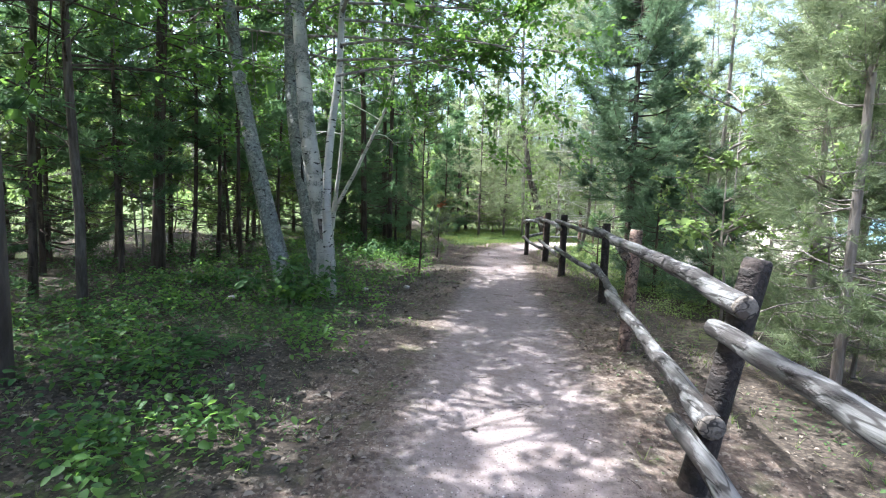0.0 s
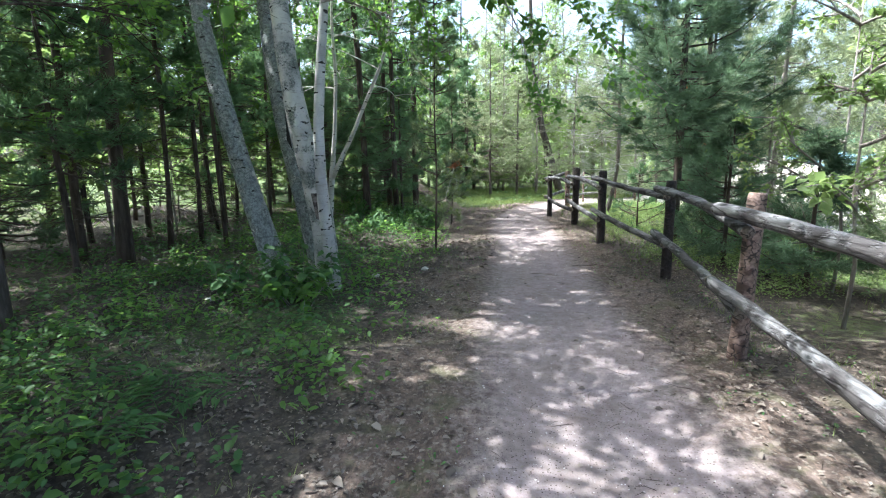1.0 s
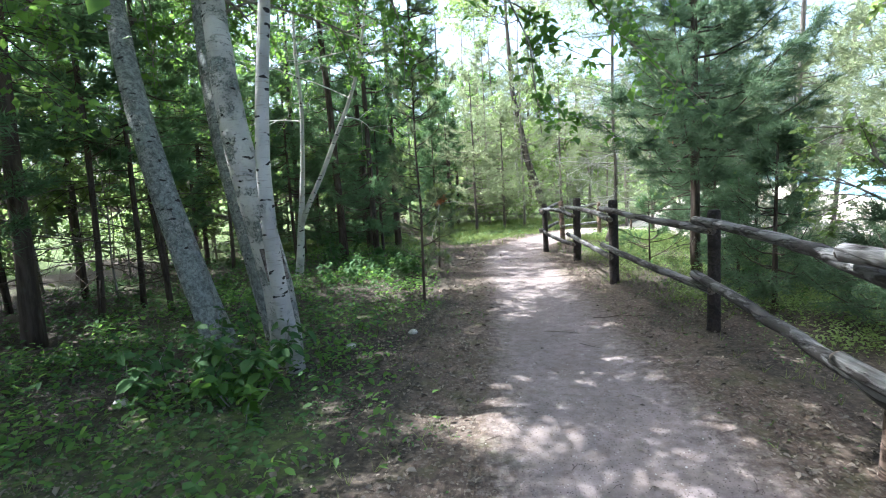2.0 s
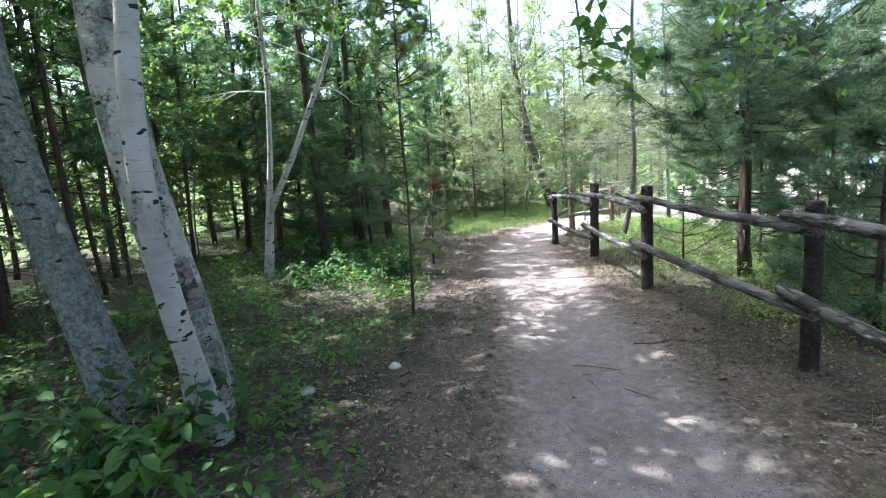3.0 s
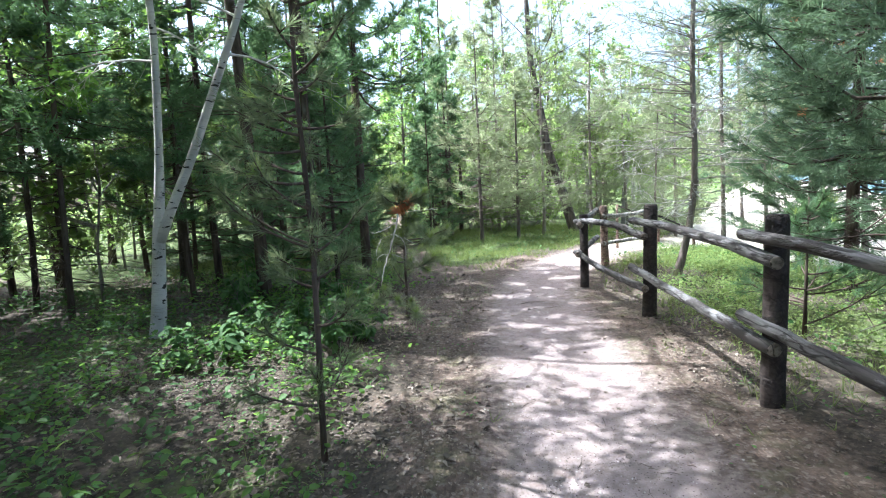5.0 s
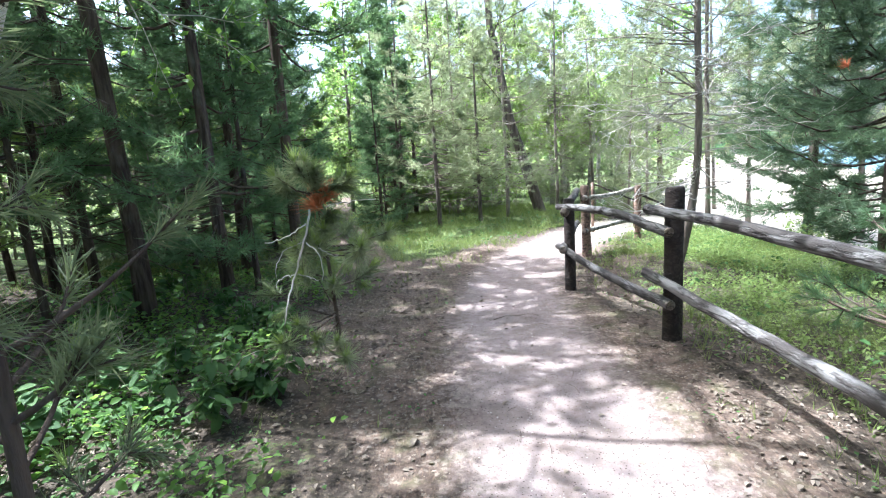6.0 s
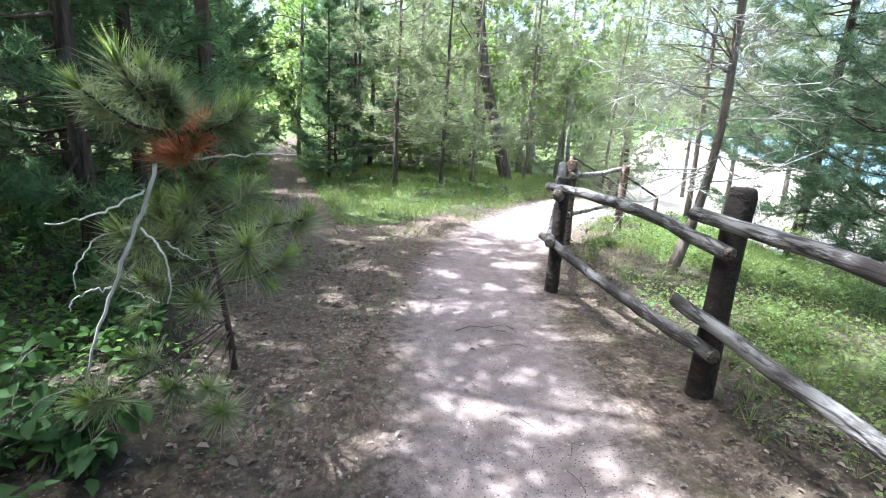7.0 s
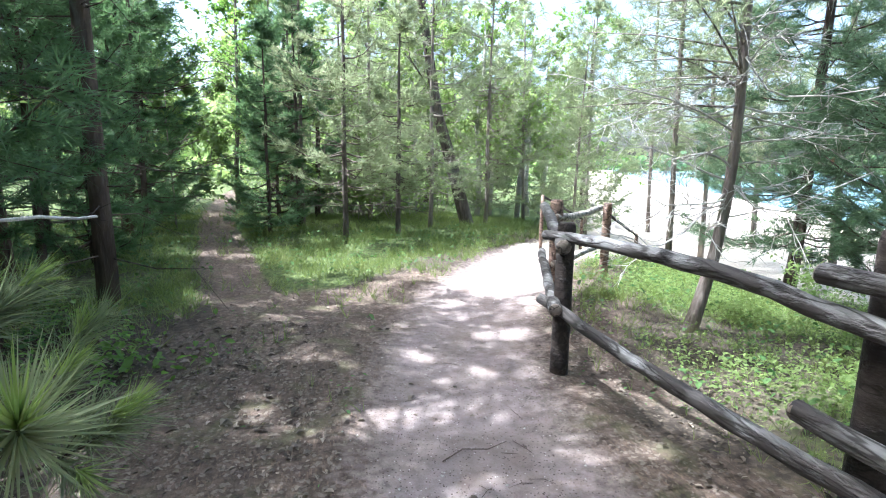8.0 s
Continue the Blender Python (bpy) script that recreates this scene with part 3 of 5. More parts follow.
R = np.random.default_rng(11)
WOOD = "dark slender pine trunk in the woods with dead lower branches"
protos = []
for k, (r0, z0, dead, reach) in enumerate(((0.055, 2.5, 30, 1.5), (0.04, 2.1, 34, 1.35), (0.085, 2.9, 30, 1.9), (0.03, 1.7, 28, 1.1), (0.066, 2.7, 34, 1.7))):
    protos.append((r0, dict(H=10.5 + k * 0.5, r0=r0, z0=z0 + 0.5, reach=reach, limbs=42, twigs=11, count=7, nl=0.19, nw=0.028, dead=dead - 6, dead_len=1.1, up=0.0, stout=0.7)))
made = {}


def forest_pine(k, x, y, turn, s, lean=(0.0, 0.0)):
    m = pose(x, y, hz(x, y) - 0.02, lean[1], lean[0], turn) @ Matrix.Scale(s, 4)
    if k not in made:
        made[k] = pine((0, 0), WOOD, np.random.default_rng(100 + k), group="pines of the woods", **protos[k][1])
        made[k].matrix_basis = m
        return made[k]
    c = copy_thing(made[k], pose(x, y, hz(x, y) - 0.02, lean[1], lean[0], turn))
    c.scale = (s, s, s)
    return c


KEY_PINES = [  # kind, x, y, size
    (1, -5.12, 5.1, 0.95), (3, -6.2, 6.4, 1.0), (4, -7.4, 5.6, 1.1), (1, -9.0, 10.6, 1.0), (0, -6.0, 7.7, 1.0), (1, -6.9, 9.0, 0.9), (2, -5.0, 7.25, 1.05),
    (3, -5.1, 8.4, 1.1), (3, -4.95, 9.05, 1.0), (1, -7.3, 13.6, 1.0), (1, -8.6, 17.6, 1.0), (3, -4.2, 8.5, 0.9), (3, -5.15, 10.05, 0.85), (0, -9.4, 16.8, 1.0),
    (1, -7.4, 14.6, 1.1), (3, -6.6, 16.2, 1.0), (0, -4.1, 14.0, 0.9), (4, -2.72, 15.3, 1.0), (1, -6.2, 15.3, 0.9), (3, -6.1, 12.7, 1.0), (1, -6.2, 13.4, 1.0), (3, -5.5, 15.7, 1.0),
    (0, -3.2, 19.4, 1.0), (1, -4.3, 17.6, 1.0), (0, -3.9, 21.5, 1.1), (3, -4.9, 11.9, 0.9),
]
taken = []
for k, x, y, s in KEY_PINES:
    forest_pine(k, x, y, R.uniform(0, 360), s, (R.normal() * 1.2, R.normal() * 1.2))
    taken.append((x, y))
# added for shade: unseen pines behind and beside the start, trunk by the fork
for k, x, y, s in ((2, -3.6, -1.2, 1.0), (0, -4.4, 0.9, 1.0), (4, -3.3, -3.2, 1.0), (1, -5.2, -0.6, 1.0), (4, -4.9, 2.6, 1.0), (2, -6.2, 1.4, 1.0), (0, -5.6, -2.4, 1.0), (3, -4.2, 3.4, 1.0), (2, -4.6, -4.6, 1.05), (0, -7.2, 3.2, 1.0), (4, -7.6, -0.4, 1.0), (1, -2.6, -4.4, 1.0), (2, -2.85, 12.8, 0.95)):
    forest_pine(k, x, y, R.uniform(0, 360), s, (R.normal() * 1.2, R.normal() * 1.2))
    taken.append((x, y))
tries = 0
while len(taken) < 59 and tries < 4000:
    tries += 1
    x, y = R.uniform(-8.8, -3.8), R.uniform(-5, 30)
    if y > 20:
        x = R.uniform(-9, -0.5)
    if trail_dist(x, y) < 1.4 or (x > -4.6 and y < 10) or (x > -4.0 and y < 13.5) or (y < 4 and x > -6.0) or (x < -6.8 and y > 11):
        continue
    if min(math.hypot(x - a, y - b) for a, b in taken) < 0.95:
        continue
    taken.append((x, y))
    forest_pine(int(R.integers(0, 5)), x, y, R.uniform(0, 360), R.uniform(0.8, 1.15), (R.normal() * 1.5, R.normal() * 1.5))

# the tall dark trunk where the side trail leaves, its crown high up
pine((-1.97, 15.4), "tall dark pine trunk standing beside the side trail", np.random.default_rng(19), (M_BARK, M_NEEDLE), split=True, H=12.5, r0=0.08, z0=2.9, reach=2.0, limbs=64, twigs=13, count=12, nl=0.17, nw=0.018, dead=22, dead_len=1.2, up=0.05, tip=0.4, low=1.0)
taken.append((-1.97, 15.4))
# the full dark pine behind the fence
pine((3.3, 9.75), "full bushy green pine standing close behind the fence", np.random.default_rng(21), (M_BARK, M_NEEDLE_B), split=True, H=6.5, r0=0.075, z0=1.55, reach=1.9, limbs=115, twigs=22, count=19, nl=0.14, nw=0.009, low=1.0, up=0.1, dead=22, dead_len=1.1, tip=0.4, bare=0.2, stout=0.8)
# paler pines on the lake side, their sunlit look put into the needle colour
LAKE = "light feathery pine with needles tinted as if sunlit and a slim grey trunk"
SPOT_LAKE = [
    (5.3, 6.5, 1.0, 0), (6.1, 7.6, 1.1, 0), (5.4, 3.0, 1.0, 0), (6.4, 8.9, 1.1, 0), (5.5, 11.0, 0.9, 0), (8.0, 16.6, 1.0, 0), (9.6, 19.8, 1.1, 0),
    (7.9, 11.6, 1.1, 0), (7.2, 18.6, 0.9, 0), (6.2, 21.4, 0.85, 1), (8.8, 22.6, 1.0, 0), (7.0, 6.4, 0.8, 1), (4.9, 9.9, 0.5, 1), (5.8, 11.3, 0.55, 1), (6.7, 12.6, 0.6, 1), (4.6, 6.2, 0.7, 1), (5.6, 7.4, 0.75, 1), (6.6, 9.4, 0.7, 1), (0.9, 25.5, 0.7, 1), (4.6, 24.4, 0.7, 1), (5.7, 17.6, 0.9, 0), (4.9, 19.6, 0.6, 1), (8.6, 14.2, 1.0, 0), (0.3, 30.0, 1.1, 0), (2.2, 29.4, 1.15, 0), (4.4, 29.0, 1.0, 0), (3.3, 31.0, 1.2, 0), (1.2, 32.0, 1.3, 0), (5.6, 31.5, 1.2, 0), (5.6, 24.0, 0.9, 1),
]
pine((3.9, 3.3), "low feathery pine with soft grey-green needles behind the fence", np.random.default_rng(33), (M_BARK_GREY, M_NEEDLE_M), H=5.2, r0=0.04, z0=0.3, reach=1.25, limbs=100, twigs=16, count=18, nl=0.11, nw=0.006, up=0.15, dead=7, tip=0.6, low=1.3, stout=0.5)
for x, y, H, seed in ((2.75, 3.15, 4.6, 34), (3.5, 2.3, 5.0, 35), (3.3, 4.3, 4.2, 36)):
    pine((x, y), "low feathery pine with soft grey-green needles and dead grey twigs", np.random.default_rng(seed), (M_BARK_GREY, M_NEEDLE_M), H=H, r0=0.032, z0=0.35, reach=0.95, limbs=70, twigs=14, count=18, nl=0.09, nw=0.0055, up=0.15, dead=26, dead_len=0.8, tip=0.6, low=1.1, stout=0.5)
lake = {}
for i, (x, y, s, k) in enumerate(SPOT_LAKE):
    if k not in lake:
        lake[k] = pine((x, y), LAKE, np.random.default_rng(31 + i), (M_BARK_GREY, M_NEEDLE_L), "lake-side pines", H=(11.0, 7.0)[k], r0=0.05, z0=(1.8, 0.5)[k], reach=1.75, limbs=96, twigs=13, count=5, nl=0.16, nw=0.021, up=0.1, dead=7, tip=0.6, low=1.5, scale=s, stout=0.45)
    else:
        c = copy_thing(lake[k], pose(x, y, hz(x, y) - 0.02, R.normal() * 2, R.normal() * 2, R.uniform(0, 360)))
        c.scale = (s, s, s)
# the soft dark green pine past the end of the white pine, a few rusty tips on it
soft = pine((5.15, 13.1), "soft-needled green pine with a few rust-red tips behind the fence", np.random.default_rng(58), (M_BARK, M_NEEDLE_B), split=True, H=7.5, r0=0.075, z0=0.5, reach=1.75, limbs=110, twigs=18, count=18, nl=0.14, nw=0.008, low=1.2, up=0.15, dead=6, tip=0.7, bare=0.25, stout=0.8)
rusty = Geo()
for a, z, r in ((3.5, 2.4, 1.0), (3.9, 3.1, 1.1), (4.3, 1.9, 1.2), (4.6, 2.9, 0.9), (3.2, 3.6, 0.9), (5.0, 1.5, 1.2)):
    rusty.needles([(r * math.cos(a), r * math.sin(a), z)], [(math.cos(a), math.sin(a), 0.4)], 70, 0.12, 0.006, 0.5, R, 0.5)
part("rust_tips", rusty, M_NEEDLE_R, soft, "rust-red dead needle tips", "stuff")
copy_thing(soft, pose(6.4, 15.9, hz(6.4, 15.9) - 0.02, 0, 0, 140))


# ---- broad-leaved trees ----
def twiggy(g, leaf, rng, p0, d, L, r, leaves, size, depth=2, flat=0.5, hang=0.0):
    """A bough that forks, with leaves along its outer half."""
    n = 5 if depth > 1 else 3
    w = np.linspace(0, 1, n)
    bendv = rng.normal(size=3) * 0.12 * L
    pts = np.array(p0) + np.array(d) * (w * L)[:, None] + bendv * (w * w)[:, None] - np.array([0, 0, hang * L]) * (w * w)[:, None]
    g.tube(pts, np.linspace(r, r * 0.4, n), 5 if r > 0.012 else 3, caps=False)
    if depth == 0:
        k = max(2, leaves)
        s = rng.uniform(0.1, 1.0, k)
        pos = np.stack([np.interp(s, w, pts[:, i]) for i in range(3)], -1) + rng.normal(size=(k, 3)) * 0.06 * L
        leaf.leaves(pos, size, rng, flat)
        return
    for _ in range(4 if depth > 1 else 5):
        s = rng.uniform(0.35, 1.0)
        p = np.array([np.interp(s, w, pts[:, i]) for i in range(3)])
        dd = np.array(d) + rng.normal(size=3) * 0.55
        dd /= np.linalg.norm(dd)
        twiggy(g, leaf, rng, p, dd, L * rng.uniform(0.4, 0.62), r * 0.5, leaves, size, depth - 1, flat, hang)


def broad_tree(at, label, rng, spine, rad, boughs, z_lo, L, leaves, size, mats, name="broadleaf_tree", group="", hang=0.05, flat=0.5):
    """spine: points of the trunk from its base."""
    t = thing(name, label, "tree", (at[0], at[1], hz(*at) - 0.03), group)
    spine = np.array(spine, float)
    tr, g, leaf = Geo(), Geo(), Geo()
    tr.tube(spine, rad, 10, 0.04, rng)
    top = spine[-1, 2]
    for _ in range(boughs):
        z = rng.uniform(z_lo, top * 0.98)
        p = np.array([np.interp(z, spine[:, 2], spine[:, i]) for i in range(3)])
        az = rng.uniform(0, 2 * np.pi)
        d = np.array([np.cos(az), np.sin(az), rng.uniform(0.15, 0.75)])
        d /= np.linalg.norm(d)
        twiggy(g, leaf, rng, p, d, L * rng.uniform(0.6, 1.1) * (1.15 - 0.6 * (z - z_lo) / (top - z_lo)), 0.018, leaves, size, 2, flat, hang)
    part("trunk", tr, mats[0], t)
    part("branchwood", g, mats[1], t, kind="stuff")
    part("foliage", leaf, mats[2], t, kind="stuff")
    return t


# birch clump: three thick stems and a thin one leaning together, one rooted thing
birch = thing("birch_clump", "clump of white-barked birches with lichen-grey bases and peeling marks", "birch tree")
BW = np.random.default_rng(44)
STEMS = [
    ([(-2.50, 6.54, -0.1), (-2.57, 6.56, 0.1), (-2.62, 6.57, 0.3), (-2.70, 6.56, 0.6), (-2.77, 6.56, 0.9), (-2.85, 6.56, 1.2), (-2.96, 6.58, 1.6), (-3.08, 6.65, 2.0), (-3.26, 6.81, 2.5), (-3.46, 7.05, 3.0), (-3.72, 7.4, 3.7), (-4.1, 7.7, 5.5), (-4.3, 7.8, 9.0)], [0.17, 0.155, 0.142, 0.13, 0.124, 0.118, 0.113, 0.108, 0.104, 0.1, 0.095, 0.08, 0.03]),
    ([(-1.83, 6.34, -0.1), (-1.80, 6.25, 0.1), (-1.78, 6.15, 0.3), (-1.77, 6.02, 0.6), (-1.76, 5.92, 0.9), (-1.75, 5.84, 1.2), (-1.73, 5.77, 1.6), (-1.70, 5.75, 2.0), (-1.65, 5.78, 2.5), (-1.60, 5.84, 3.0), (-1.6, 5.9, 3.6), (-1.52, 5.9, 4.6), (-1.4, 6.0, 7.0)], [0.085, 0.078, 0.072, 0.065, 0.061, 0.057, 0.053, 0.05, 0.046, 0.042, 0.039, 0.032, 0.012]),
    ([(-1.98, 6.52, -0.1), (-1.94, 6.46, 0.1), (-1.91, 6.42, 0.3), (-1.90, 6.35, 0.6), (-1.92, 6.30, 0.9), (-1.96, 6.25, 1.2), (-2.03, 6.23, 1.6), (-2.11, 6.27, 2.0), (-2.22, 6.40, 2.5), (-2.34, 6.63, 3.0), (-2.5, 6.95, 3.7), (-2.7, 7.1, 5.5), (-2.8, 7.2, 9.5)], [0.16, 0.145, 0.135, 0.128, 0.124, 0.12, 0.117, 0.114, 0.11, 0.106, 0.1, 0.08, 0.03]),
    ([(-2.12, 6.94, -0.1), (-2.13, 6.89, 0.1), (-2.15, 6.86, 0.3), (-2.20, 6.84, 0.6), (-2.26, 6.84, 0.9), (-2.33, 6.87, 1.2), (-2.44, 6.93, 1.6), (-2.54, 7.02, 2.0), (-2.66, 7.16, 2.5), (-2.77, 7.34, 3.0), (-2.9, 7.6, 3.7), (-3.0, 7.8, 5.5), (-3.05, 7.9, 9.0)], [0.17, 0.155, 0.145, 0.138, 0.132, 0.128, 0.124, 0.12, 0.115, 0.11, 0.1, 0.08, 0.03]),
]
bl, bw = Geo(), Geo()


def smooth_line(pts, rad, n):
    pts, rad = np.array(pts, float), np.array(rad, float)
    s = np.concatenate([[0], np.cumsum(np.linalg.norm(np.diff(pts, axis=0), axis=1))])
    u = np.linspace(0, s[-1], n)
    out = np.stack([np.interp(u, s, pts[:, i]) for i in range(3)], -1)
    ker = np.array([0.25, 0.5, 0.25])
    for _ in range(2):
        mid = np.stack([np.convolve(out[:, i], ker, "same") for i in range(3)], -1)
        out[1:-1] = mid[1:-1]
    return out, np.interp(u, s, rad)


for n_stem, (pts, rad) in enumerate(STEMS):
    g = Geo()
    p, r = smooth_line(pts, rad, 44)
    g.tube(p, r, 18, 0.022, BW)
    part("stem", g, (M_BIRCH_LICHEN, M_BIRCH_WHITE, M_BIRCH, M_BIRCH_LICHEN)[n_stem], birch, ("grey lichen-crusted stem", "slim white stem", "thick white stem", "grey lichen-crusted stem")[n_stem])
    for z in np.linspace(3.4, 8.6, 18):
        base = np.array([np.interp(z, p[:, 2], p[:, i]) for i in range(3)])
        az = BW.uniform(0, 2 * np.pi)
        d = np.array([np.cos(az), np.sin(az), BW.uniform(0.1, 0.6)])
        twiggy(bw, bl, BW, base, d / np.linalg.norm(d), BW.uniform(1.5, 2.9), 0.024, 20, 0.085, 2, 0.45, 0.2)
# boughs that hang out over the path
for x, y, z, dx, dy, dz, L in ((-1.6, 5.75, 3.1, 0.9, 0.1, 0.12, 1.9), (-1.58, 5.8, 3.3, 0.8, -0.1, 0.1, 2.0), (-1.55, 5.8, 3.6, 0.95, 0.2, 0.05, 2.0), (-1.6, 5.7, 2.9, 0.7, 0.2, 0.2, 1.5), (-2.1, 6.1, 3.5, 1.0, 0.1, 0.05, 2.4), (-1.5, 5.8, 3.8, 1.0, 0.0, 0.0, 2.0)):
    d = np.array([dx, dy, dz])
    twiggy(bw, bl, BW, (x, y, z), d / np.linalg.norm(d), L, 0.02, 30, 0.085, 2, 0.4, 0.16)
# the upper crown, above view, filled out on the open side to shade the ground
for _ in range(40):
    p, r = smooth_line(*STEMS[int(BW.integers(0, 4))], 44)
    z = BW.uniform(4.4, 8.2)
    base = np.array([np.interp(z, p[:, 2], p[:, i]) for i in range(3)])
    d = np.array([BW.uniform(-0.5, 1.0), BW.uniform(-0.6, 1.0), BW.uniform(0.0, 0.5)])
    twiggy(bw, bl, BW, base, d / np.linalg.norm(d), BW.uniform(1.8, 3.2), 0.022, 20, 0.09, 2, 0.45, 0.1)
part("branchwood", bw, M_BARK_GREY, birch, kind="stuff")
part("foliage", bl, M_LEAF, birch, "hanging green birch leaves", "stuff")

# square of bark cut away on one stem, dark wood bared, and a split in the lichened one
def bark_patch(stem, z0, z1, az, half, ragged, proud):
    sp, sr = smooth_line(*STEMS[stem], 44)
    rows, cols = 12, 9
    grid = []
    for z in np.linspace(z0, z1, rows):
        f = (z - z0) / (z1 - z0)
        c = np.array([np.interp(z, sp[:, 2], sp[:, i]) for i in range(3)])
        rr = np.interp(z, sp[:, 2], sr) * proud
        w = half * (1 - ragged * abs(2 * f - 1) ** 2) * (1 + ragged * 0.3 * math.sin(17 * f))
        for a in np.linspace(-1, 1, cols):
            ang = az + a * w + ragged * 0.12 * math.sin(9 * f)
            grid.append(c + [rr * math.cos(ang), rr * math.sin(ang), 0])
    q = np.arange(rows - 1)[:, None] * cols + np.arange(cols - 1)[None, :]
    g = Geo()
    g.add(grid, np.stack([q, q + 1, q + cols + 1, q + cols], -1).reshape(-1, 4))
    return g


part("bark_scar", bark_patch(2, 0.84, 1.12, -0.95, 0.75, 0.0, 1.05), M_SCAR, birch, "dark square where bark was cut away")
part("bark_split", bark_patch(3, 1.42, 2.05, -1.1, 0.2, 0.85, 1.05), M_HOLLOW, birch, "black split in the bark")

# second birch, forked low
birch_b = thing("birch_tree", "slim white birch with a stem forking to one side", "birch tree")
fork_wood, fork_leaf = Geo(), Geo()
for pts, rad in (([(-3.38, 11.2, -0.05), (-3.33, 11.2, 0.17), (-3.21, 11.2, 1.17), (-3.1, 11.2, 2.0), (-3.0, 11.2, 3.3), (-3.05, 11.2, 3.9), (-2.95, 11.2, 6.0)], [0.1, 0.08, 0.06, 0.04, 0.035, 0.03, 0.01]),
                 ([(-3.19, 11.18, 1.1), (-3.08, 11.17, 1.38), (-2.78, 11.15, 1.81), (-2.51, 11.15, 2.43), (-2.16, 11.1, 3.09), (-1.94, 11.1, 3.6), (-1.6, 11.0, 5.2), (-1.35, 10.9, 8.2)], [0.05, 0.048, 0.044, 0.04, 0.034, 0.03, 0.02, 0.006])):
    g = Geo()
    p, r = smooth_line(pts, rad, 26)
    g.tube(p, r, 10, 0.035, BW)
    part("stem", g, M_BIRCH_WHITE, birch_b)
    # boughs above 5.8 m are unseen, added to shade the fence side
    for z in np.concatenate([np.linspace(2.9, 5.2, 8), np.linspace(5.8, 7.8, 26) if pts[-1][2] > 7 else []]):
        base = np.array([np.interp(z, p[:, 2], p[:, i]) for i in range(3)])
        az = BW.uniform(0, 2 * np.pi)
        d = np.array([np.cos(az), np.sin(az), BW.uniform(0.2, 0.8)])
        twiggy(fork_wood, fork_leaf, BW, base, d / np.linalg.norm(d), BW.uniform(0.9, 2.0), 0.014, 10, 0.08, 2, 0.45, 0.1)
part("branchwood", fork_wood, M_TWIG, birch_b, kind="stuff")
part("foliage", fork_leaf, M_LEAF, birch_b, kind="stuff")

# tree with a crooked foot and bare grey lower boughs beside the fence
snag = thing("pine_tree", "crooked pine with bare grey lower branches behind the fence", "pine tree")
SN = np.random.default_rng(61)
g, dw, lf = Geo(), Geo(), Geo()
SP = [(3.12, 13.9, -0.15), (3.2, 13.9, 0.1), (3.36, 13.9, 0.6), (3.42, 13.9, 1.4), (3.43, 13.9, 2.1), (3.36, 13.9, 2.8), (3.4, 13.95, 4.0), (3.5, 14.0, 7.0), (3.5, 14.0, 12.0)]
p, r = smooth_line(SP, [0.075, 0.062, 0.05, 0.043, 0.039, 0.036, 0.033, 0.025, 0.01], 30)
g.tube(p, r, 12, 0.04, SN)
part("trunk", g, M_BARK_GREY, snag)


def dead_bough(wood, rng, p0, d, L, r, depth):
    d = np.array(d, float) / np.linalg.norm(d)
    w = np.linspace(0, 1, 6)
    sag = rng.normal(size=3) * 0.16 * L
    pts = np.array(p0) + d * (w * L)[:, None] + sag * (np.sin(np.pi * w * 0.8))[:, None] + rng.normal(size=(6, 3)) * 0.012 * L
    pts[0] = p0
    wood.tube(pts, np.linspace(r, r * 0.35, 6), 5 if r > 0.008 else 3, caps=False)
    if depth:
        for _ in range(5):
            s = rng.uniform(0.25, 1.0)
            q = np.array([np.interp(s, w, pts[:, i]) for i in range(3)])
            dead_bough(wood, rng, q, d + rng.normal(size=3) * 0.65, L * rng.uniform(0.25, 0.5), r * 0.55, depth - 1)


for k in range(58):
    z = SN.uniform(0.9, 4.0)
    base = np.array([np.interp(z, p[:, 2], p[:, i]) for i in range(3)])
    az = SN.uniform(0, 2 * np.pi)
    dw = Geo()
    dead_bough(dw, SN, base, (np.cos(az), np.sin(az), SN.uniform(-0.25, 0.35)), SN.uniform(0.5, 1.35), 0.010, 2)
    part("dead_branch", dw, M_TWIG, snag, "bare silvery branch")
lw = Geo()
for k in range(330):
    z = SN.uniform(3.2, 11.4) if k < 50 else SN.uniform(5.6, 11.2)
    base = np.array([np.interp(z, p[:, 2], p[:, i]) for i in range(3)])
    az = SN.uniform(0, 2 * np.pi)
    L = SN.uniform(0.9, 1.9) * (1.15 - 0.85 * z / 12) if k < 50 else SN.uniform(1.4, 3.2) * (1.35 if np.cos(az) < 0 else 1.0)
    d = np.array([np.cos(az), np.sin(az), 0.2])
    # high crown added mostly unseen to shade the path, thinned where shade was unwanted
    shade_x, shade_y = (base + d * L)[0] - 0.19 * z, (base + d * L)[1] - 0.91 * z
    if (shade_x > 1.0 and shade_y < 6.0) or (shade_y < 6.0 and SN.uniform() < 0.55) or (shade_y > 9.0 and SN.uniform() < 0.5):
        continue
    lw.tube([base, base + d * L * 0.5, base + d * L], [0.014, 0.009, 0.003], 4, caps=False)
    s = SN.uniform(0.25, 1.0, 30)
    pos = base + d * (s * L)[:, None] + SN.normal(size=(30, 3)) * [0.2, 0.2, 0.1]
    lf.needles(pos, d + SN.normal(size=(30, 3)) * 0.5 + [0, 0, 0.3], 9, 0.14 if k < 50 else 0.18, 0.011 if k < 50 else 0.02, 0.75, SN, 1.0)
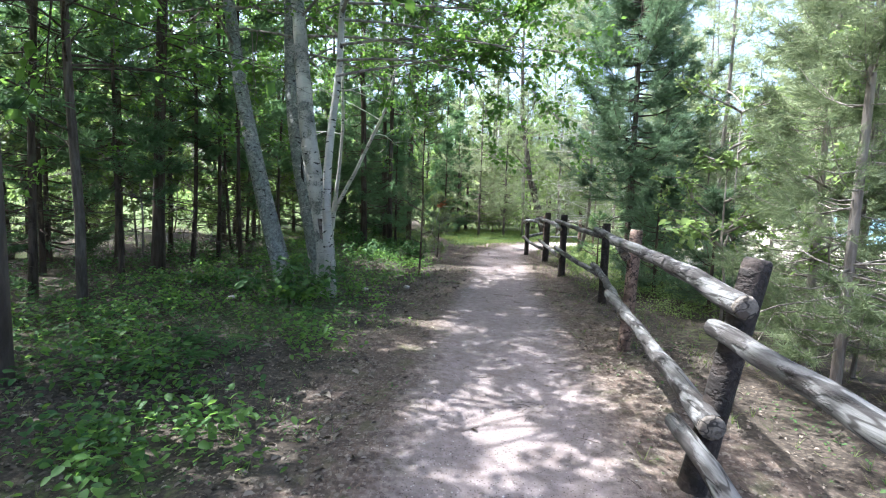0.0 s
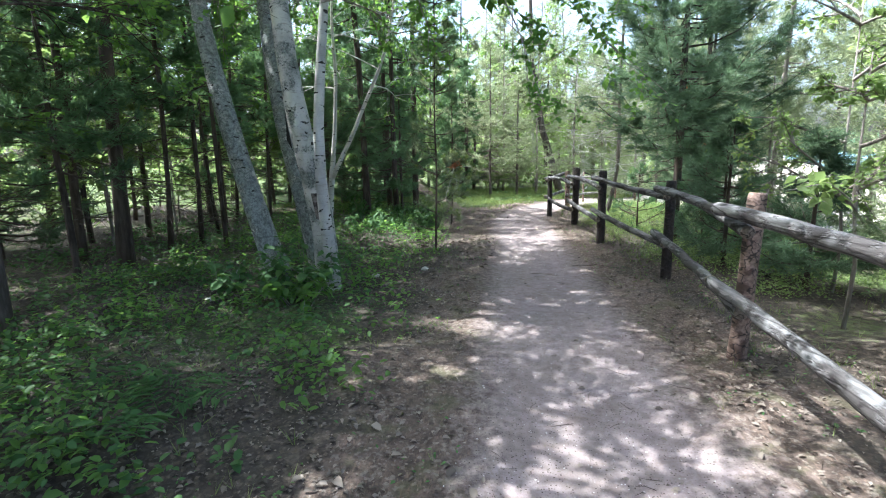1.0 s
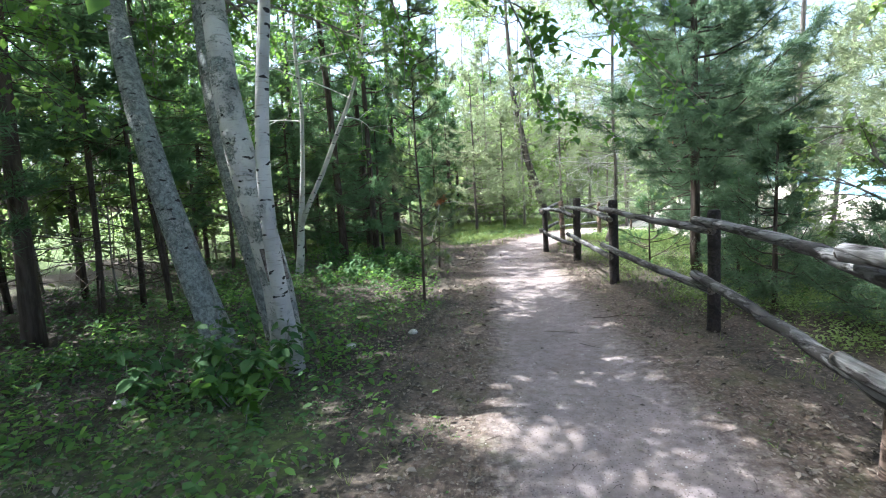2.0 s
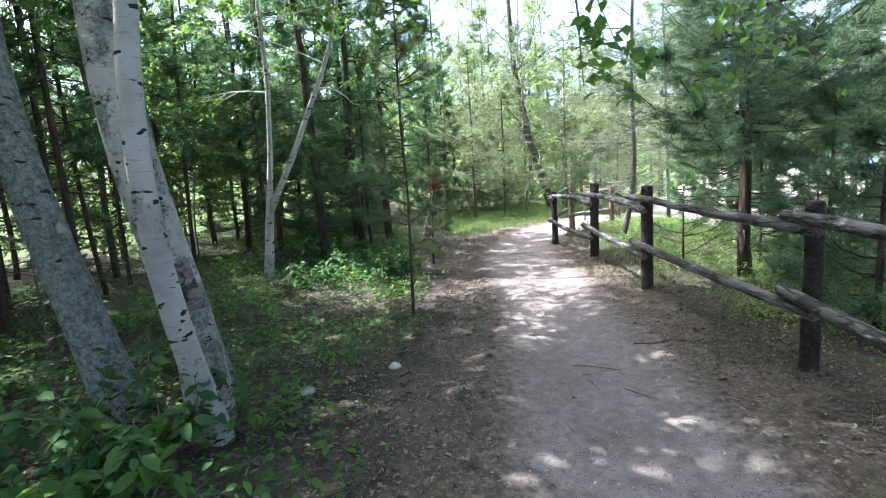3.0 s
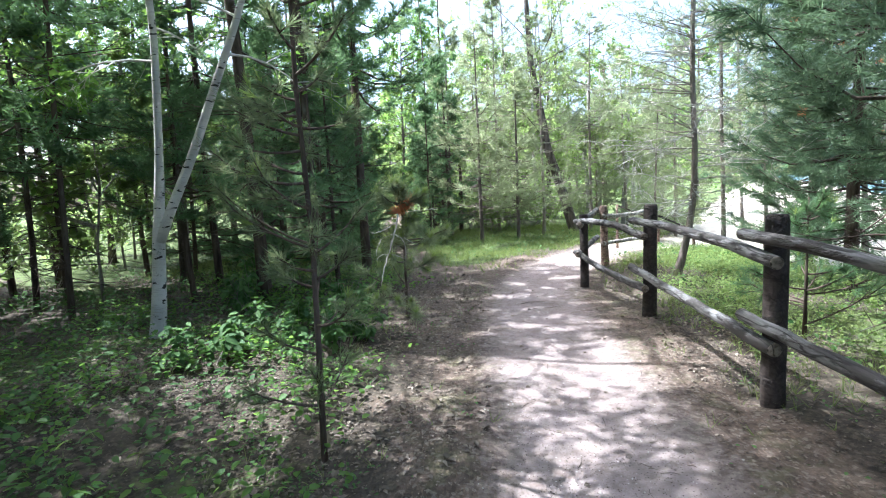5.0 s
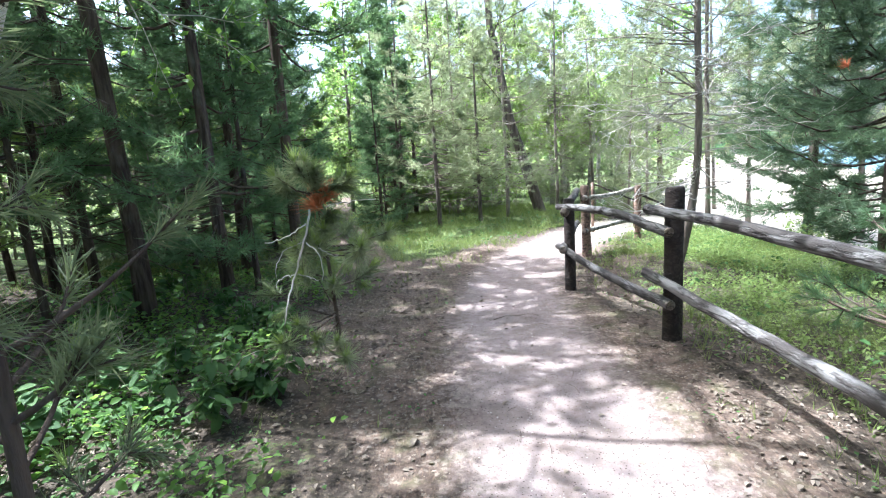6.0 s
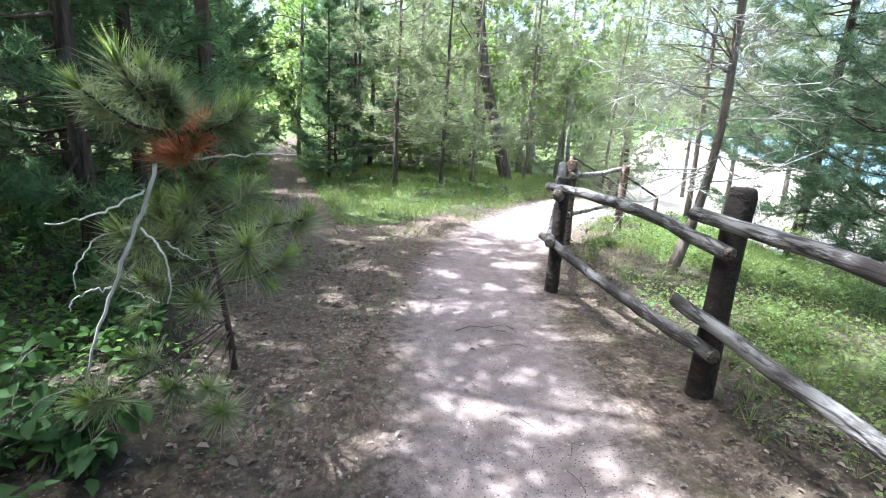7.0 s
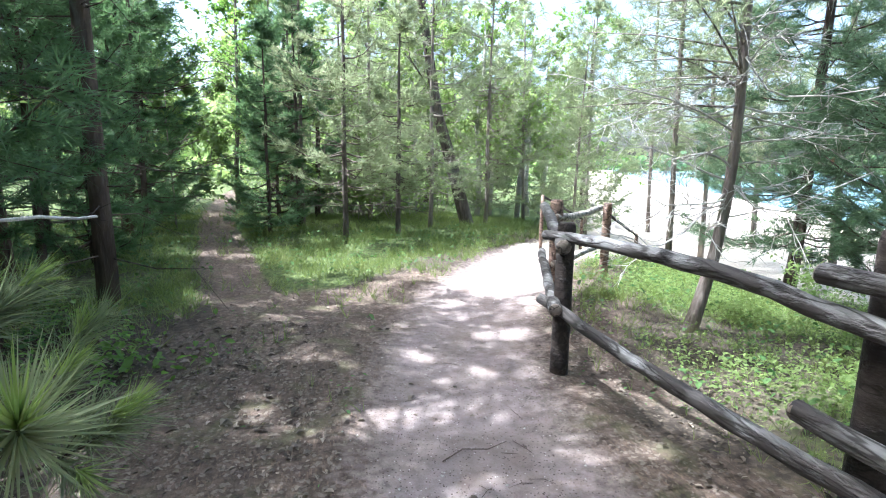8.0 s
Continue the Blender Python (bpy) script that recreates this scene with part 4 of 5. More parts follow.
for k in range(20):
    z = SN.uniform(1.7, 3.8)
    base = np.array([np.interp(z, p[:, 2], p[:, i]) for i in range(3)])
    az, L = SN.uniform(1.9, 3.9), SN.uniform(0.8, 1.7)
    d = np.array([np.cos(az), np.sin(az), SN.uniform(-0.05, 0.3)])
    lw.tube([base, base + d * L * 0.5 + [0, 0, 0.04], base + d * L], [0.011, 0.007, 0.003], 4, caps=False)
    u = SN.uniform(0.45, 1.0, 16)
    pos = base + d * (u * L)[:, None] + SN.normal(size=(16, 3)) * [0.12, 0.12, 0.06]
    lf.needles(pos, d + SN.normal(size=(16, 3)) * 0.5 + [0, 0, 0.3], 11, 0.12, 0.007, 0.7, SN, 1.0)
part("branchwood", lw, M_BARK_GREY, snag, kind="stuff")
# snag needles take the same painted-in sunlit tint
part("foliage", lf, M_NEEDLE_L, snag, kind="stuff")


# ---- young pines beside the path ----
def young_pine(at, label, rng, spine, limbs, reach, count, nl, nw, mats, z_lo=0.2, fresh=0.3, name="pine_sapling"):
    t = thing(name, label, "pine sapling", (at[0], at[1], hz(*at) - 0.03))
    tr, wood, old, young = Geo(), Geo(), Geo(), Geo()
    spine = np.array(spine, float)
    tr.tube(spine, np.linspace(0.02, 0.005, len(spine)), 8, 0.05, rng)
    top = spine[-1, 2]
    for i in range(limbs):
        z = z_lo + (top - z_lo) * rng.uniform(0, 1) ** 0.9
        p0 = np.array([np.interp(z, spine[:, 2], spine[:, j]) for j in range(3)])
        az = i * 2.4 + rng.normal() * 0.3
        L = reach * (1.08 - 0.75 * (z - z_lo) / (top - z_lo)) * rng.uniform(0.55, 1.1)
        d = np.array([np.cos(az), np.sin(az), rng.normal(0.1, 0.15)])
        w = np.linspace(0, 1, 5)
        pts = p0 + d * (w * L)[:, None] + np.array([0, 0, 0.28 * L]) * (w * w)[:, None]
        wood.tube(pts, np.linspace(0.009, 0.004, 5), 5, caps=False)
        ends, ways = [pts[-1]], [pts[-1] - pts[-2]]
        for _ in range(3):
            s = rng.uniform(0.4, 0.95)
            q = np.array([np.interp(s, w, pts[:, j]) for j in range(3)])
            dd = d * 0.7 + rng.normal(size=3) * 0.45 + [0, 0, 0.3]
            dd /= np.linalg.norm(dd)
            e = q + dd * L * 0.32
            wood.tube([q, e], [0.005, 0.003], 4, caps=False)
            ends.append(e)
            ways.append(dd)
        ends, ways = np.array(ends), np.array(ways)
        pick = rng.uniform(size=len(ends)) < fresh
        old.needles(ends, ways, count, nl, nw, 0.55, rng, 0.9)
        if pick.any():
            young.needles(ends[pick] + [0, 0, 0.03], ways[pick] + [0, 0, 0.05], count // 2, nl * 0.75, nw, 0.3, rng, 0.3)
    part("trunk", tr, mats[0], t)
    part("branchwood", wood, mats[0], t, kind="stuff")
    part("foliage", old, mats[1], t, kind="stuff")
    if young.n:
        part("new_growth", young, M_NEEDLE_Y, t, "yellow-green new shoots", "stuff")
    return t


soft_pine = young_pine((-0.86, 8.85), "young soft-needled pine beside the path", np.random.default_rng(71), [(0, 0, 0), (0.02, 0, 0.6), (0.04, 0, 1.3), (0.02, 0, 2.1), (0.05, 0.02, 3.6), (0.0, 0.0, 6.4), (-0.05, 0.05, 9.4)], 190, 0.42, 46, 0.115, 0.0046, (M_BARK, M_NEEDLE_M), 0.3, 0.1)
# wide crown from 4.9 m, out of view, added to shade behind the fence
_, crown_limbs, crown_twigs, shade_crown_needles = pine_geo(np.random.default_rng(87), H=9.4, r0=0.03, z0=4.9, reach=1.9, limbs=105, twigs=15, count=16, nl=0.15, nw=0.014, up=0.1, tip=0.5, low=1.0)
part("crown_wood", joined(crown_limbs + [crown_twigs]), M_BARK, soft_pine, kind="stuff")
part("shade_crown_needles", shade_crown_needles, M_NEEDLE, soft_pine, kind="stuff")

RP = np.random.default_rng(72)
RED_SPINE = [(0, 0, 0), (0.02, -0.12, 0.3), (0.05, -0.34, 0.7), (0.09, -0.6, 1.05), (0.12, -0.85, 1.35), (0.1, -1.0, 1.6)]
redpine = young_pine((-0.75, 11.86), "young long-needled pine with one rust-red dead shoot", RP, RED_SPINE, 13, 0.5, 120, 0.145, 0.0042, (M_BARK, M_NEEDLE_M), 0.3, 0.5)
red = Geo()
red.needles([(0.17, -0.86, 1.4), (0.09, -0.86, 1.31), (0.2, -0.88, 1.38), (0.13, -0.86, 1.34)], [(0.1, -0.25, 0.9), (-0.5, -0.2, 0.2), (0.4, -0.2, 0.8), (0.1, -0.4, 0.7)], 110, 0.15, 0.0055, 0.5, RP, 0.5)
part("rust_shoot", red, M_NEEDLE_R, redpine, "rust-red dead needle tuft")
BARE = [
    ([(0.11, -1.01, 1.3), (0.1, -1.06, 1.22), (0.08, -1.11, 1.13), (0.05, -1.16, 1.02), (0.0, -1.18, 0.89), (-0.03, -1.21, 0.78), (-0.05, -1.24, 0.67)], 0.007),
    ([(0.09, -1.06, 1.22), (0.03, -1.14, 1.18), (-0.05, -1.18, 1.14), (-0.11, -1.21, 1.14)], 0.004),
    ([(0.09, -1.11, 1.11), (0.16, -1.16, 1.07), (0.18, -1.16, 0.96), (0.17, -1.16, 0.88)], 0.004),
    ([(0.02, -1.17, 0.94), (-0.03, -1.2, 0.94), (-0.07, -1.22, 0.92), (-0.08, -1.22, 0.88)], 0.003),
    ([(0.08, -1.11, 1.12), (-0.04, -1.11, 1.08), (-0.09, -1.16, 1.0), (-0.09, -1.16, 0.92)], 0.003),
    ([(0.16, -1.14, 1.08), (0.25, -1.16, 1.03), (0.28, -1.16, 1.03)], 0.003),
    ([(0.03, -1.17, 0.94), (0.1, -1.18, 0.92), (0.15, -1.18, 0.9)], 0.003),
    ([(0.12, -0.85, 1.3), (0.21, -0.71, 1.3), (0.3, -0.66, 1.31), (0.45, -0.5, 1.3)], 0.005),
]
for pts, r in BARE:
    g = Geo()
    p, rr = smooth_line(pts, np.linspace(r, r * 0.55, len(pts)), 18)
    g.tube(p + RP.normal(size=p.shape) * 0.0035, rr, 6, 0.1, RP)
    part("dead_twig", g, M_TWIG, redpine, "bare whitish dead twig")
TUFT = [(0.08, -1.11, 1.57), (0.13, -1.06, 1.56), (-0.05, -1.06, 1.5), (0.02, -1.06, 1.07), (0.17, -0.96, 1.16), (0.2, -1.01, 0.83), (-0.12, -1.11, 0.51), (0.04, -0.91, 0.44), (0.16, -0.86, 0.41), (0.4, -1.11, 1.06), (0.55, -0.96, 1.12), (0.0, -0.91, 0.87), (0.2, -0.86, 0.3), (-0.08, -0.86, 0.54), (0.42, -0.86, 1.08), (0.11, -0.91, 1.06)]
spine = np.array(RED_SPINE)
for k, q in enumerate(TUFT):
    q = np.array(q)
    root = np.array([np.interp(max(0.15, q[2] - 0.12), spine[:, 2], spine[:, i]) for i in range(3)])
    g = Geo()
    g.tube([root, (root + q) / 2 - [0, 0, 0.03], q], [0.008, 0.006, 0.004], 5)
    part("twig", g, M_BARK, redpine)
    d = (q - root) / np.linalg.norm(q - root) * 0.45 + [0, -0.25, 0.3]
    size = (0.15, 0.12, 0.11)[k % 3]
    tufts, shoots = Geo(), Geo()
    tufts.needles([q, q - d * 0.05, q - d * 0.1], [d, d, d], 70, size * 1.1, 0.0055, 0.8, RP, 0.5)
    shoots.needles([q + d * 0.03], [d + [0, 0, 0.45]], 45, size * 0.8, 0.0058, 0.3, RP, 0.1)
    part("needle_tuft", tufts, M_NEEDLE_LONG, redpine)
    part("new_shoot", shoots, M_NEEDLE_Y, redpine, "yellow-green new shoot")
pine((-2.2, 13.3), "bushy dark green pine at the edge of the woods", np.random.default_rng(73), (M_BARK, M_NEEDLE), split=True, H=12.0, r0=0.06, z0=0.8, reach=1.6, limbs=90, twigs=16, count=18, nl=0.15, nw=0.009, up=0.05, dead=12, tip=0.4, low=1.1)
BANK = "lanky pine with olive-grey needles on the grassy bank"
# bank pines wear the sunlit needle tint so that they look brighter
for x, y, H, reach, seed, bark in ((0.32, 19.3, 5.6, 1.5, 74, M_BARK_MID), (1.35, 19.9, 4.6, 1.1, 75, M_BARK_MID), (-0.55, 21.6, 6.6, 1.5, 78, M_BARK_MID), (2.2, 21.0, 6.4, 1.6, 79, M_BARK_GREY), (1.0, 22.6, 7.4, 1.8, 80, M_BARK_GREY), (3.9, 22.4, 6.8, 1.6, 82, M_BARK_GREY)):
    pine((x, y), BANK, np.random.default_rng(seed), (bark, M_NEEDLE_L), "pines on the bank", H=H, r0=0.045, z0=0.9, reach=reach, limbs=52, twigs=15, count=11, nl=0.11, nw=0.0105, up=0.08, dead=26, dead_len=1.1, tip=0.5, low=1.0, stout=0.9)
young_pine((3.1, 8.3), "small pine in the shade behind the fence", np.random.default_rng(76), [(0, 0, 0), (0, 0, 0.7), (0, 0, 1.5)], 22, 0.5, 50, 0.11, 0.005, (M_BARK, M_NEEDLE), 0.15, 0.1)
young_pine((2.9, 10.6), "small pine in the shade behind the fence", np.random.default_rng(77), [(0, 0, 0), (0, 0, 0.6), (0, 0, 1.3)], 22, 0.6, 50, 0.11, 0.005, (M_BARK, M_NEEDLE), 0.12, 0.1)
for x, y, H, seed in ((3.05, 7.5, 2.0, 83), (3.7, 8.9, 2.3, 84), (4.1, 10.8, 2.0, 85), (3.4, 6.4, 1.7, 86)):
    pine((x, y), "small bushy pine in the shade behind the fence", np.random.default_rng(seed), (M_BARK, M_NEEDLE_B), "small pines behind the fence", H=H, r0=0.022, z0=0.12, reach=0.85, limbs=40, twigs=11, count=16, nl=0.12, nw=0.0075, up=0.2, dead=0, tip=0.7, low=1.0, stout=0.8)

# ---- oak, far birches and broad-leaved trees ahead ----
BR = np.random.default_rng(81)
oak = broad_tree((3.3, 22.0), "leaning dark-trunked oak with light green leaves", BR, [(0.05, 0, -0.1), (0, 0, 0.1), (-0.4, 0, 1.5), (-0.77, 0, 2.7), (-1.05, 0, 4.4), (-1.2, 0, 5.2), (-1.3, 0.2, 8.0), (-1.3, 0.2, 10.5)], [0.2, 0.17, 0.145, 0.125, 0.1, 0.09, 0.06, 0.03], 16, 2.6, 2.2, 7, 0.10, (M_BARK_MID, M_BARK_MID, M_LEAF_L), "oak_tree")
# dense top crown above view, added to shade the path
ow, ol = Geo(), Geo()
for _ in range(34):
    az, z = BR.uniform(0, 2 * np.pi), BR.uniform(7.6, 10.4)
    d = np.array([np.cos(az), np.sin(az), BR.uniform(0.0, 0.4)])
    twiggy(ow, ol, BR, (-1.3, 0.2, z), d / np.linalg.norm(d), BR.uniform(2.0, 3.6), 0.013, 17, 0.11, 2, 0.5, 0.05)
part("crown_wood", ow, M_BARK, oak, kind="stuff")
part("crown_leaves", ol, M_LEAF_L, oak, kind="stuff")
far_birch = []
for i, (x, y) in enumerate(((4.3, 24.5), (4.9, 25.2), (5.6, 24.6), (2.6, 25.0), (6.6, 26.2), (1.2, 26.0), (7.6, 27.5))):
    if i < 2:
        far_birch.append(broad_tree((x, y), "slim pale birch among the trees by the beach", BR, [(0, 0, -0.1), (0.05, 0, 1.2), (-0.08, 0, 2.6), (0.1, 0, 4.2), (0.1, 0, 6.0)], [0.085, 0.075, 0.065, 0.05, 0.015], 20, 1.4, 1.9, 11, 0.10, (M_BIRCH, M_BARK_GREY, M_LEAF_L), "birch_tree", "birches by the beach"))
    else:
        copy_thing(far_birch[i % 2], pose(x, y, hz(x, y) - 0.03, BR.normal() * 4, BR.normal() * 4, BR.uniform(0, 360)))
leafy = []
SPOTS = [(-1.4, 27, 0.9), (1.0, 30, 0.95), (3.6, 29, 0.9), (-5.5, 25, 0.85), (7.0, 32, 1.0), (10.5, 34, 1.0), (-2.6, 34, 1.1), (-20.5, 7.0, 0.9), (-21, 13.0, 1.0), (-19, 19.5, 0.9), (-9, 31, 1.0), (-7.5, 21.5, 0.75), (-0.3, 23.5, 0.6), (10.4, 29.5, 0.95)]
for i, (x, y, s) in enumerate(SPOTS):
    if i < 3:
        leafy.append(broad_tree((x, y), "broad-leaved tree with fresh sunlit green leaves", BR, [(0, 0, -0.1), (0.1, 0.05, 1.5), (0.0, 0.1, 3.5), (0.15, 0, 6.0), (0.1, 0, 8.0)], [0.13, 0.11, 0.09, 0.06, 0.02], 28, 0.9, 2.4, 10, 0.15, (M_BARK, M_BARK_GREY, (M_LEAF_L, M_LEAF, M_LEAF_L)[i]), "broadleaf_tree", "trees round the clearing"))
        leafy[-1].scale = (s, s, s)
    else:
        c = copy_thing(leafy[i % 3], pose(x, y, hz(x, y) - 0.03, 0, 0, BR.uniform(0, 360)))
        c.scale = (s, s, s)

# ---- shrubs ----
def shrub(at, label, rng, stems, tall, leaves, size, mat, name="shrub", flat=0.6):
    t = thing(name, label, "shrub", (at[0], at[1], hz(*at) - 0.02))
    for _ in range(stems):
        wood, leaf = Geo(), Geo(True)
        az = rng.uniform(0, 2 * np.pi)
        d = np.array([np.cos(az) * 0.6, np.sin(az) * 0.6, 1.0])
        twiggy(wood, leaf, rng, (0.1 * np.cos(az), 0.1 * np.sin(az), 0), d / np.linalg.norm(d), tall * rng.uniform(0.6, 1.05), 0.007, leaves, size, 1, flat, 0.15)
        part("stem", wood, M_BARK_GREY, t)
        part("leaves", leaf, mat, t)
    return t


SR = np.random.default_rng(91)
shrub((-2.05, 6.0), "leafy green bramble at the foot of the birches", SR, 9, 0.55, 7, 0.10, M_HERB)
shrub((-1.95, 5.55), "leafy green maple seedling at the foot of the birches", SR, 6, 0.42, 6, 0.11, M_LEAF)
shrub((-2.5, 5.7), "leafy green bramble at the foot of the birches", SR, 7, 0.5, 7, 0.10, M_HERB)
for x, y, h in ((-2.4, 10.4, 0.5), (-2.0, 11.3, 0.55), (-1.6, 11.0, 0.45), (-2.7, 12.2, 0.6), (-1.5, 12.0, 0.5), (-1.9, 12.9, 0.6), (-1.25, 10.9, 0.4), (-3.0, 13.6, 0.6)):
    shrub((x, y), "low green leafy undergrowth shrub beside the young pines", SR, 6, h * 0.85, 8, 0.10, M_HERB)
sb = None
for i in range(34):
    x, y = (SR.uniform(-13, -7.0), SR.uniform(2, 22)) if i < 24 else (SR.uniform(-4, 6), SR.uniform(22.5, 27))
    if trail_dist(x, y) < 1.0:
        continue
    if i < 3:
        sb = (sb or []) + [shrub((x, y), "sunlit yellow-green bush at the edge of the woods", SR, 8, 1.5, 12, 0.11, M_LEAF_L, flat=0.4)]
    else:
        copy_thing(sb[i % len(sb)], pose(x, y, hz(x, y) - 0.02, 0, 0, SR.uniform(0, 360)))

for i, (x, y, s) in enumerate(((4.3, 11.6, 0.4), (6.0, 15.0, 0.5), (5.0, 5.0, 0.7), (4.2, 7.2, 0.55), (6.0, 8.4, 0.6), (3.0, 24.0, 0.9), (1.6, 24.0, 0.9), (0.2, 24.6, 0.9), (4.6, 26.5, 1.0), (-3.6, 24.0, 0.9), (-1.7, 24.2, 0.8))):
    c = copy_thing(sb[i % len(sb)], pose(x, y, hz(x, y) - 0.02, 0, 0, SR.uniform(0, 360)))
    c.scale = (s, s, s)

leafling = None
for i, (x, y, s) in enumerate(((-6.2, 8.6, 1.0), (-7.6, 10.4, 1.1), (-8.2, 7.2, 1.0), (-5.7, 9.6, 0.8), (-9.4, 9.4, 1.2), (-10.2, 12.4, 1.2), (-7.4, 12.4, 0.9), (-6.6, 5.6, 0.9), (-4.4, 16.2, 0.9), (-2.9, 20.8, 0.9), (-6.0, 17.4, 1.0), (-9.6, 15.0, 1.1), (-5.5, 13.2, 1.0), (-6.6, 14.6, 1.2), (-7.6, 16.6, 1.2), (-8.5, 18.2, 1.3), (-5.2, 15.0, 0.9), (-9.4, 20.2, 1.3), (-7.0, 20.5, 1.2))):
    if leafling is None:
        leafling = broad_tree((x, y), "thin leafy maple sapling among the pine trunks", SR, [(0, 0, -0.1), (0.03, 0, 0.8), (-0.06, 0.03, 1.8), (0.02, 0, 3.4)], [0.022, 0.018, 0.014, 0.005], 14, 0.7, 1.3, 10, 0.11, (M_BARK_GREY, M_BARK_GREY, M_LEAF_L), "leafy_sapling", "saplings in the woods")
    else:
        cs = copy_thing(leafling, pose(x, y, hz(x, y) - 0.03, SR.normal() * 3, SR.normal() * 3, SR.uniform(0, 360)))
        cs.scale = (s, s, s)

# leafy saplings on the lake side, one twig reaching over the rail
for x, y, top, L in ((2.95, 5.2, 2.3, 0.5), (3.6, 4.1, 2.8, 0.9), (3.6, 6.3, 3.2, 0.9)):
    broad_tree((x, y), "slender leafy sapling with bright translucent leaves", SR, [(0, 0, -0.1), (0.03, 0, 0.6), (-0.05, 0, 1.2), (-0.05, 0, top)], [0.02, 0.016, 0.012, 0.005], 9, 1.0, L, 7, 0.07, (M_BARK_GREY, M_BARK_GREY, M_LEAF_L), "leafy_sapling")
twig = thing("leafy_twig", "arching twig of bright yellow-green leaves over the rail", "branch")
tw, tl = Geo(), Geo()
tw.tube([(2.85, 5.0, 0.9), (2.6, 4.85, 1.12), (2.35, 4.7, 1.24), (2.0, 4.55, 1.2)], [0.009, 0.007, 0.005, 0.003], 5)
us = SR.uniform(0.2, 1, 48)
tl.leaves(np.stack([2.85 - 0.85 * us, 5.0 - 0.45 * us, 0.95 + 0.55 * us - 0.3 * us * us], -1) + SR.normal(size=(48, 3)) * 0.045, 0.095, SR, 0.6, 0.7)
part("stalk", tw, M_BARK_GREY, twig)
part("leaves", tl, M_LEAF_L, twig)


# ---- ground cover ----
def scatter(rng, n, x0, x1, y0, y1, keep):
    x, y = rng.uniform(x0, x1, n), rng.uniform(y0, y1, n)
    ok = rng.uniform(size=n) < keep(x, y)
    x, y = x[ok], y[ok]
    return np.stack([x, y, height(x, y)], -1)


GR = np.random.default_rng(101)
near = lambda x, y: (0.03 + 0.45 * sstep(0.15, 0.6, wave(x, y, 2.4, 2.2)) + 0.52 * sstep(0.75, 0.2, shoulder(x, y))) * sstep(1.0, 1.4, path_mask(x, y))


def grassy(x, y):
    bank = 0.22 + 0.75 * sstep(14.2, 15.6, y) * sstep(0.15, 0.5, trail_dist(x, y)) + 0.4 * sstep(2.0, 2.6, x) * sstep(8, 11, y)
    return near(x, y) * np.clip(bank * (0.55 + 0.6 * wave(x, y, 1.6, 0.7)), 0, 1) * (x < sand_edge(y) - 0.3)


grass = Geo()
pos = scatter(GR, 46000, -6, 7, 0, 15, grassy)
grass.needles(pos - [0, 0, 0.01], GR.normal(size=pos.shape) * 0.35 + [0, 0, 1.0], 4, 0.11, 0.0055, 0.5, GR, 0.0)
pos = scatter(GR, 42000, -6, 7, 14, 24, lambda x, y: grassy(x, y) * 1.3)
grass.needles(pos - [0, 0, 0.01], GR.normal(size=pos.shape) * 0.35 + [0, 0, 1.0], 4, 0.19, 0.008, 0.4, GR, 0.0)
pos = scatter(GR, 9000, 1.9, 6, 8, 17, lambda x, y: near(x, y) * np.clip(0.4 + 0.8 * wave(x, y, 1.4, 0.2), 0, 1) * (x < sand_edge(y) - 0.4))
grass.needles(pos - [0, 0, 0.01], GR.normal(size=pos.shape) * 0.35 + [0, 0, 1.0], 4, 0.15, 0.007, 0.45, GR, 0.0)
solo("grass", grass, M_GRASS, "sparse green and straw grass along the path", "grass", kind="stuff")


def herby(x, y):
    w = 0.5 + 0.5 * wave(x, y, 1.2, 2.0)
    left = sstep(-0.9, -2.2, x) * sstep(16, 13, y)
    right = sstep(2.05, 2.6, x) * sstep(5.5, 8.0, y) * 0.2
    return near(x, y) * np.clip(w * (left + right) + 0.12 * sstep(14, 16, y), 0, 1) * (x < sand_edge(y) - 0.5)


herbs = Geo(True)
pos = scatter(GR, 34000, -7, 6, 0, 20, herby)
for k in range(4):
    off = GR.normal(size=pos.shape) * [0.05, 0.05, 0.0] + np.array([0, 0, 1]) * GR.uniform(0.03, 0.22, len(pos))[:, None]
    herbs.leaves(pos + off, 0.06, GR, 0.75, 0.7, 0.15)
pos = scatter(GR, 120000, -4.5, 2.6, 0, 15, lambda x, y: near(x, y) * np.clip(0.45 + 0.9 * wave(x, y, 1.9, 4.0), 0, 1) * (0.35 + 0.65 * sstep(-0.8, -1.8, x)))
herbs.fine = False
herbs.leaves(pos + np.array([0, 0, 1]) * GR.uniform(0.01, 0.07, len(pos))[:, None], 0.03, GR, 0.75, 0.6, 0.1)
solo("undergrowth", herbs, M_HERB, "low broad-leaved green plants on the forest floor", "undergrowth", kind="stuff")


fresh = Geo(True)
pos = scatter(GR, 15000, -4.6, -0.3, 0.5, 15, lambda x, y: near(x, y) * np.clip(0.35 + 0.9 * wave(x, y, 1.5, 1.9), 0, 1) * sstep(-0.5, -1.2, x))
for k in range(3):
    fresh.leaves(pos + GR.normal(size=pos.shape) * [0.05, 0.05, 0] + np.array([0, 0, 1]) * GR.uniform(0.03, 0.2, len(pos))[:, None], 0.06, GR, 0.7, 0.65, 0.15)
solo("fresh_herbs", fresh, M_LEAF, "fresh green low plants under the young pines", "undergrowth", kind="stuff")


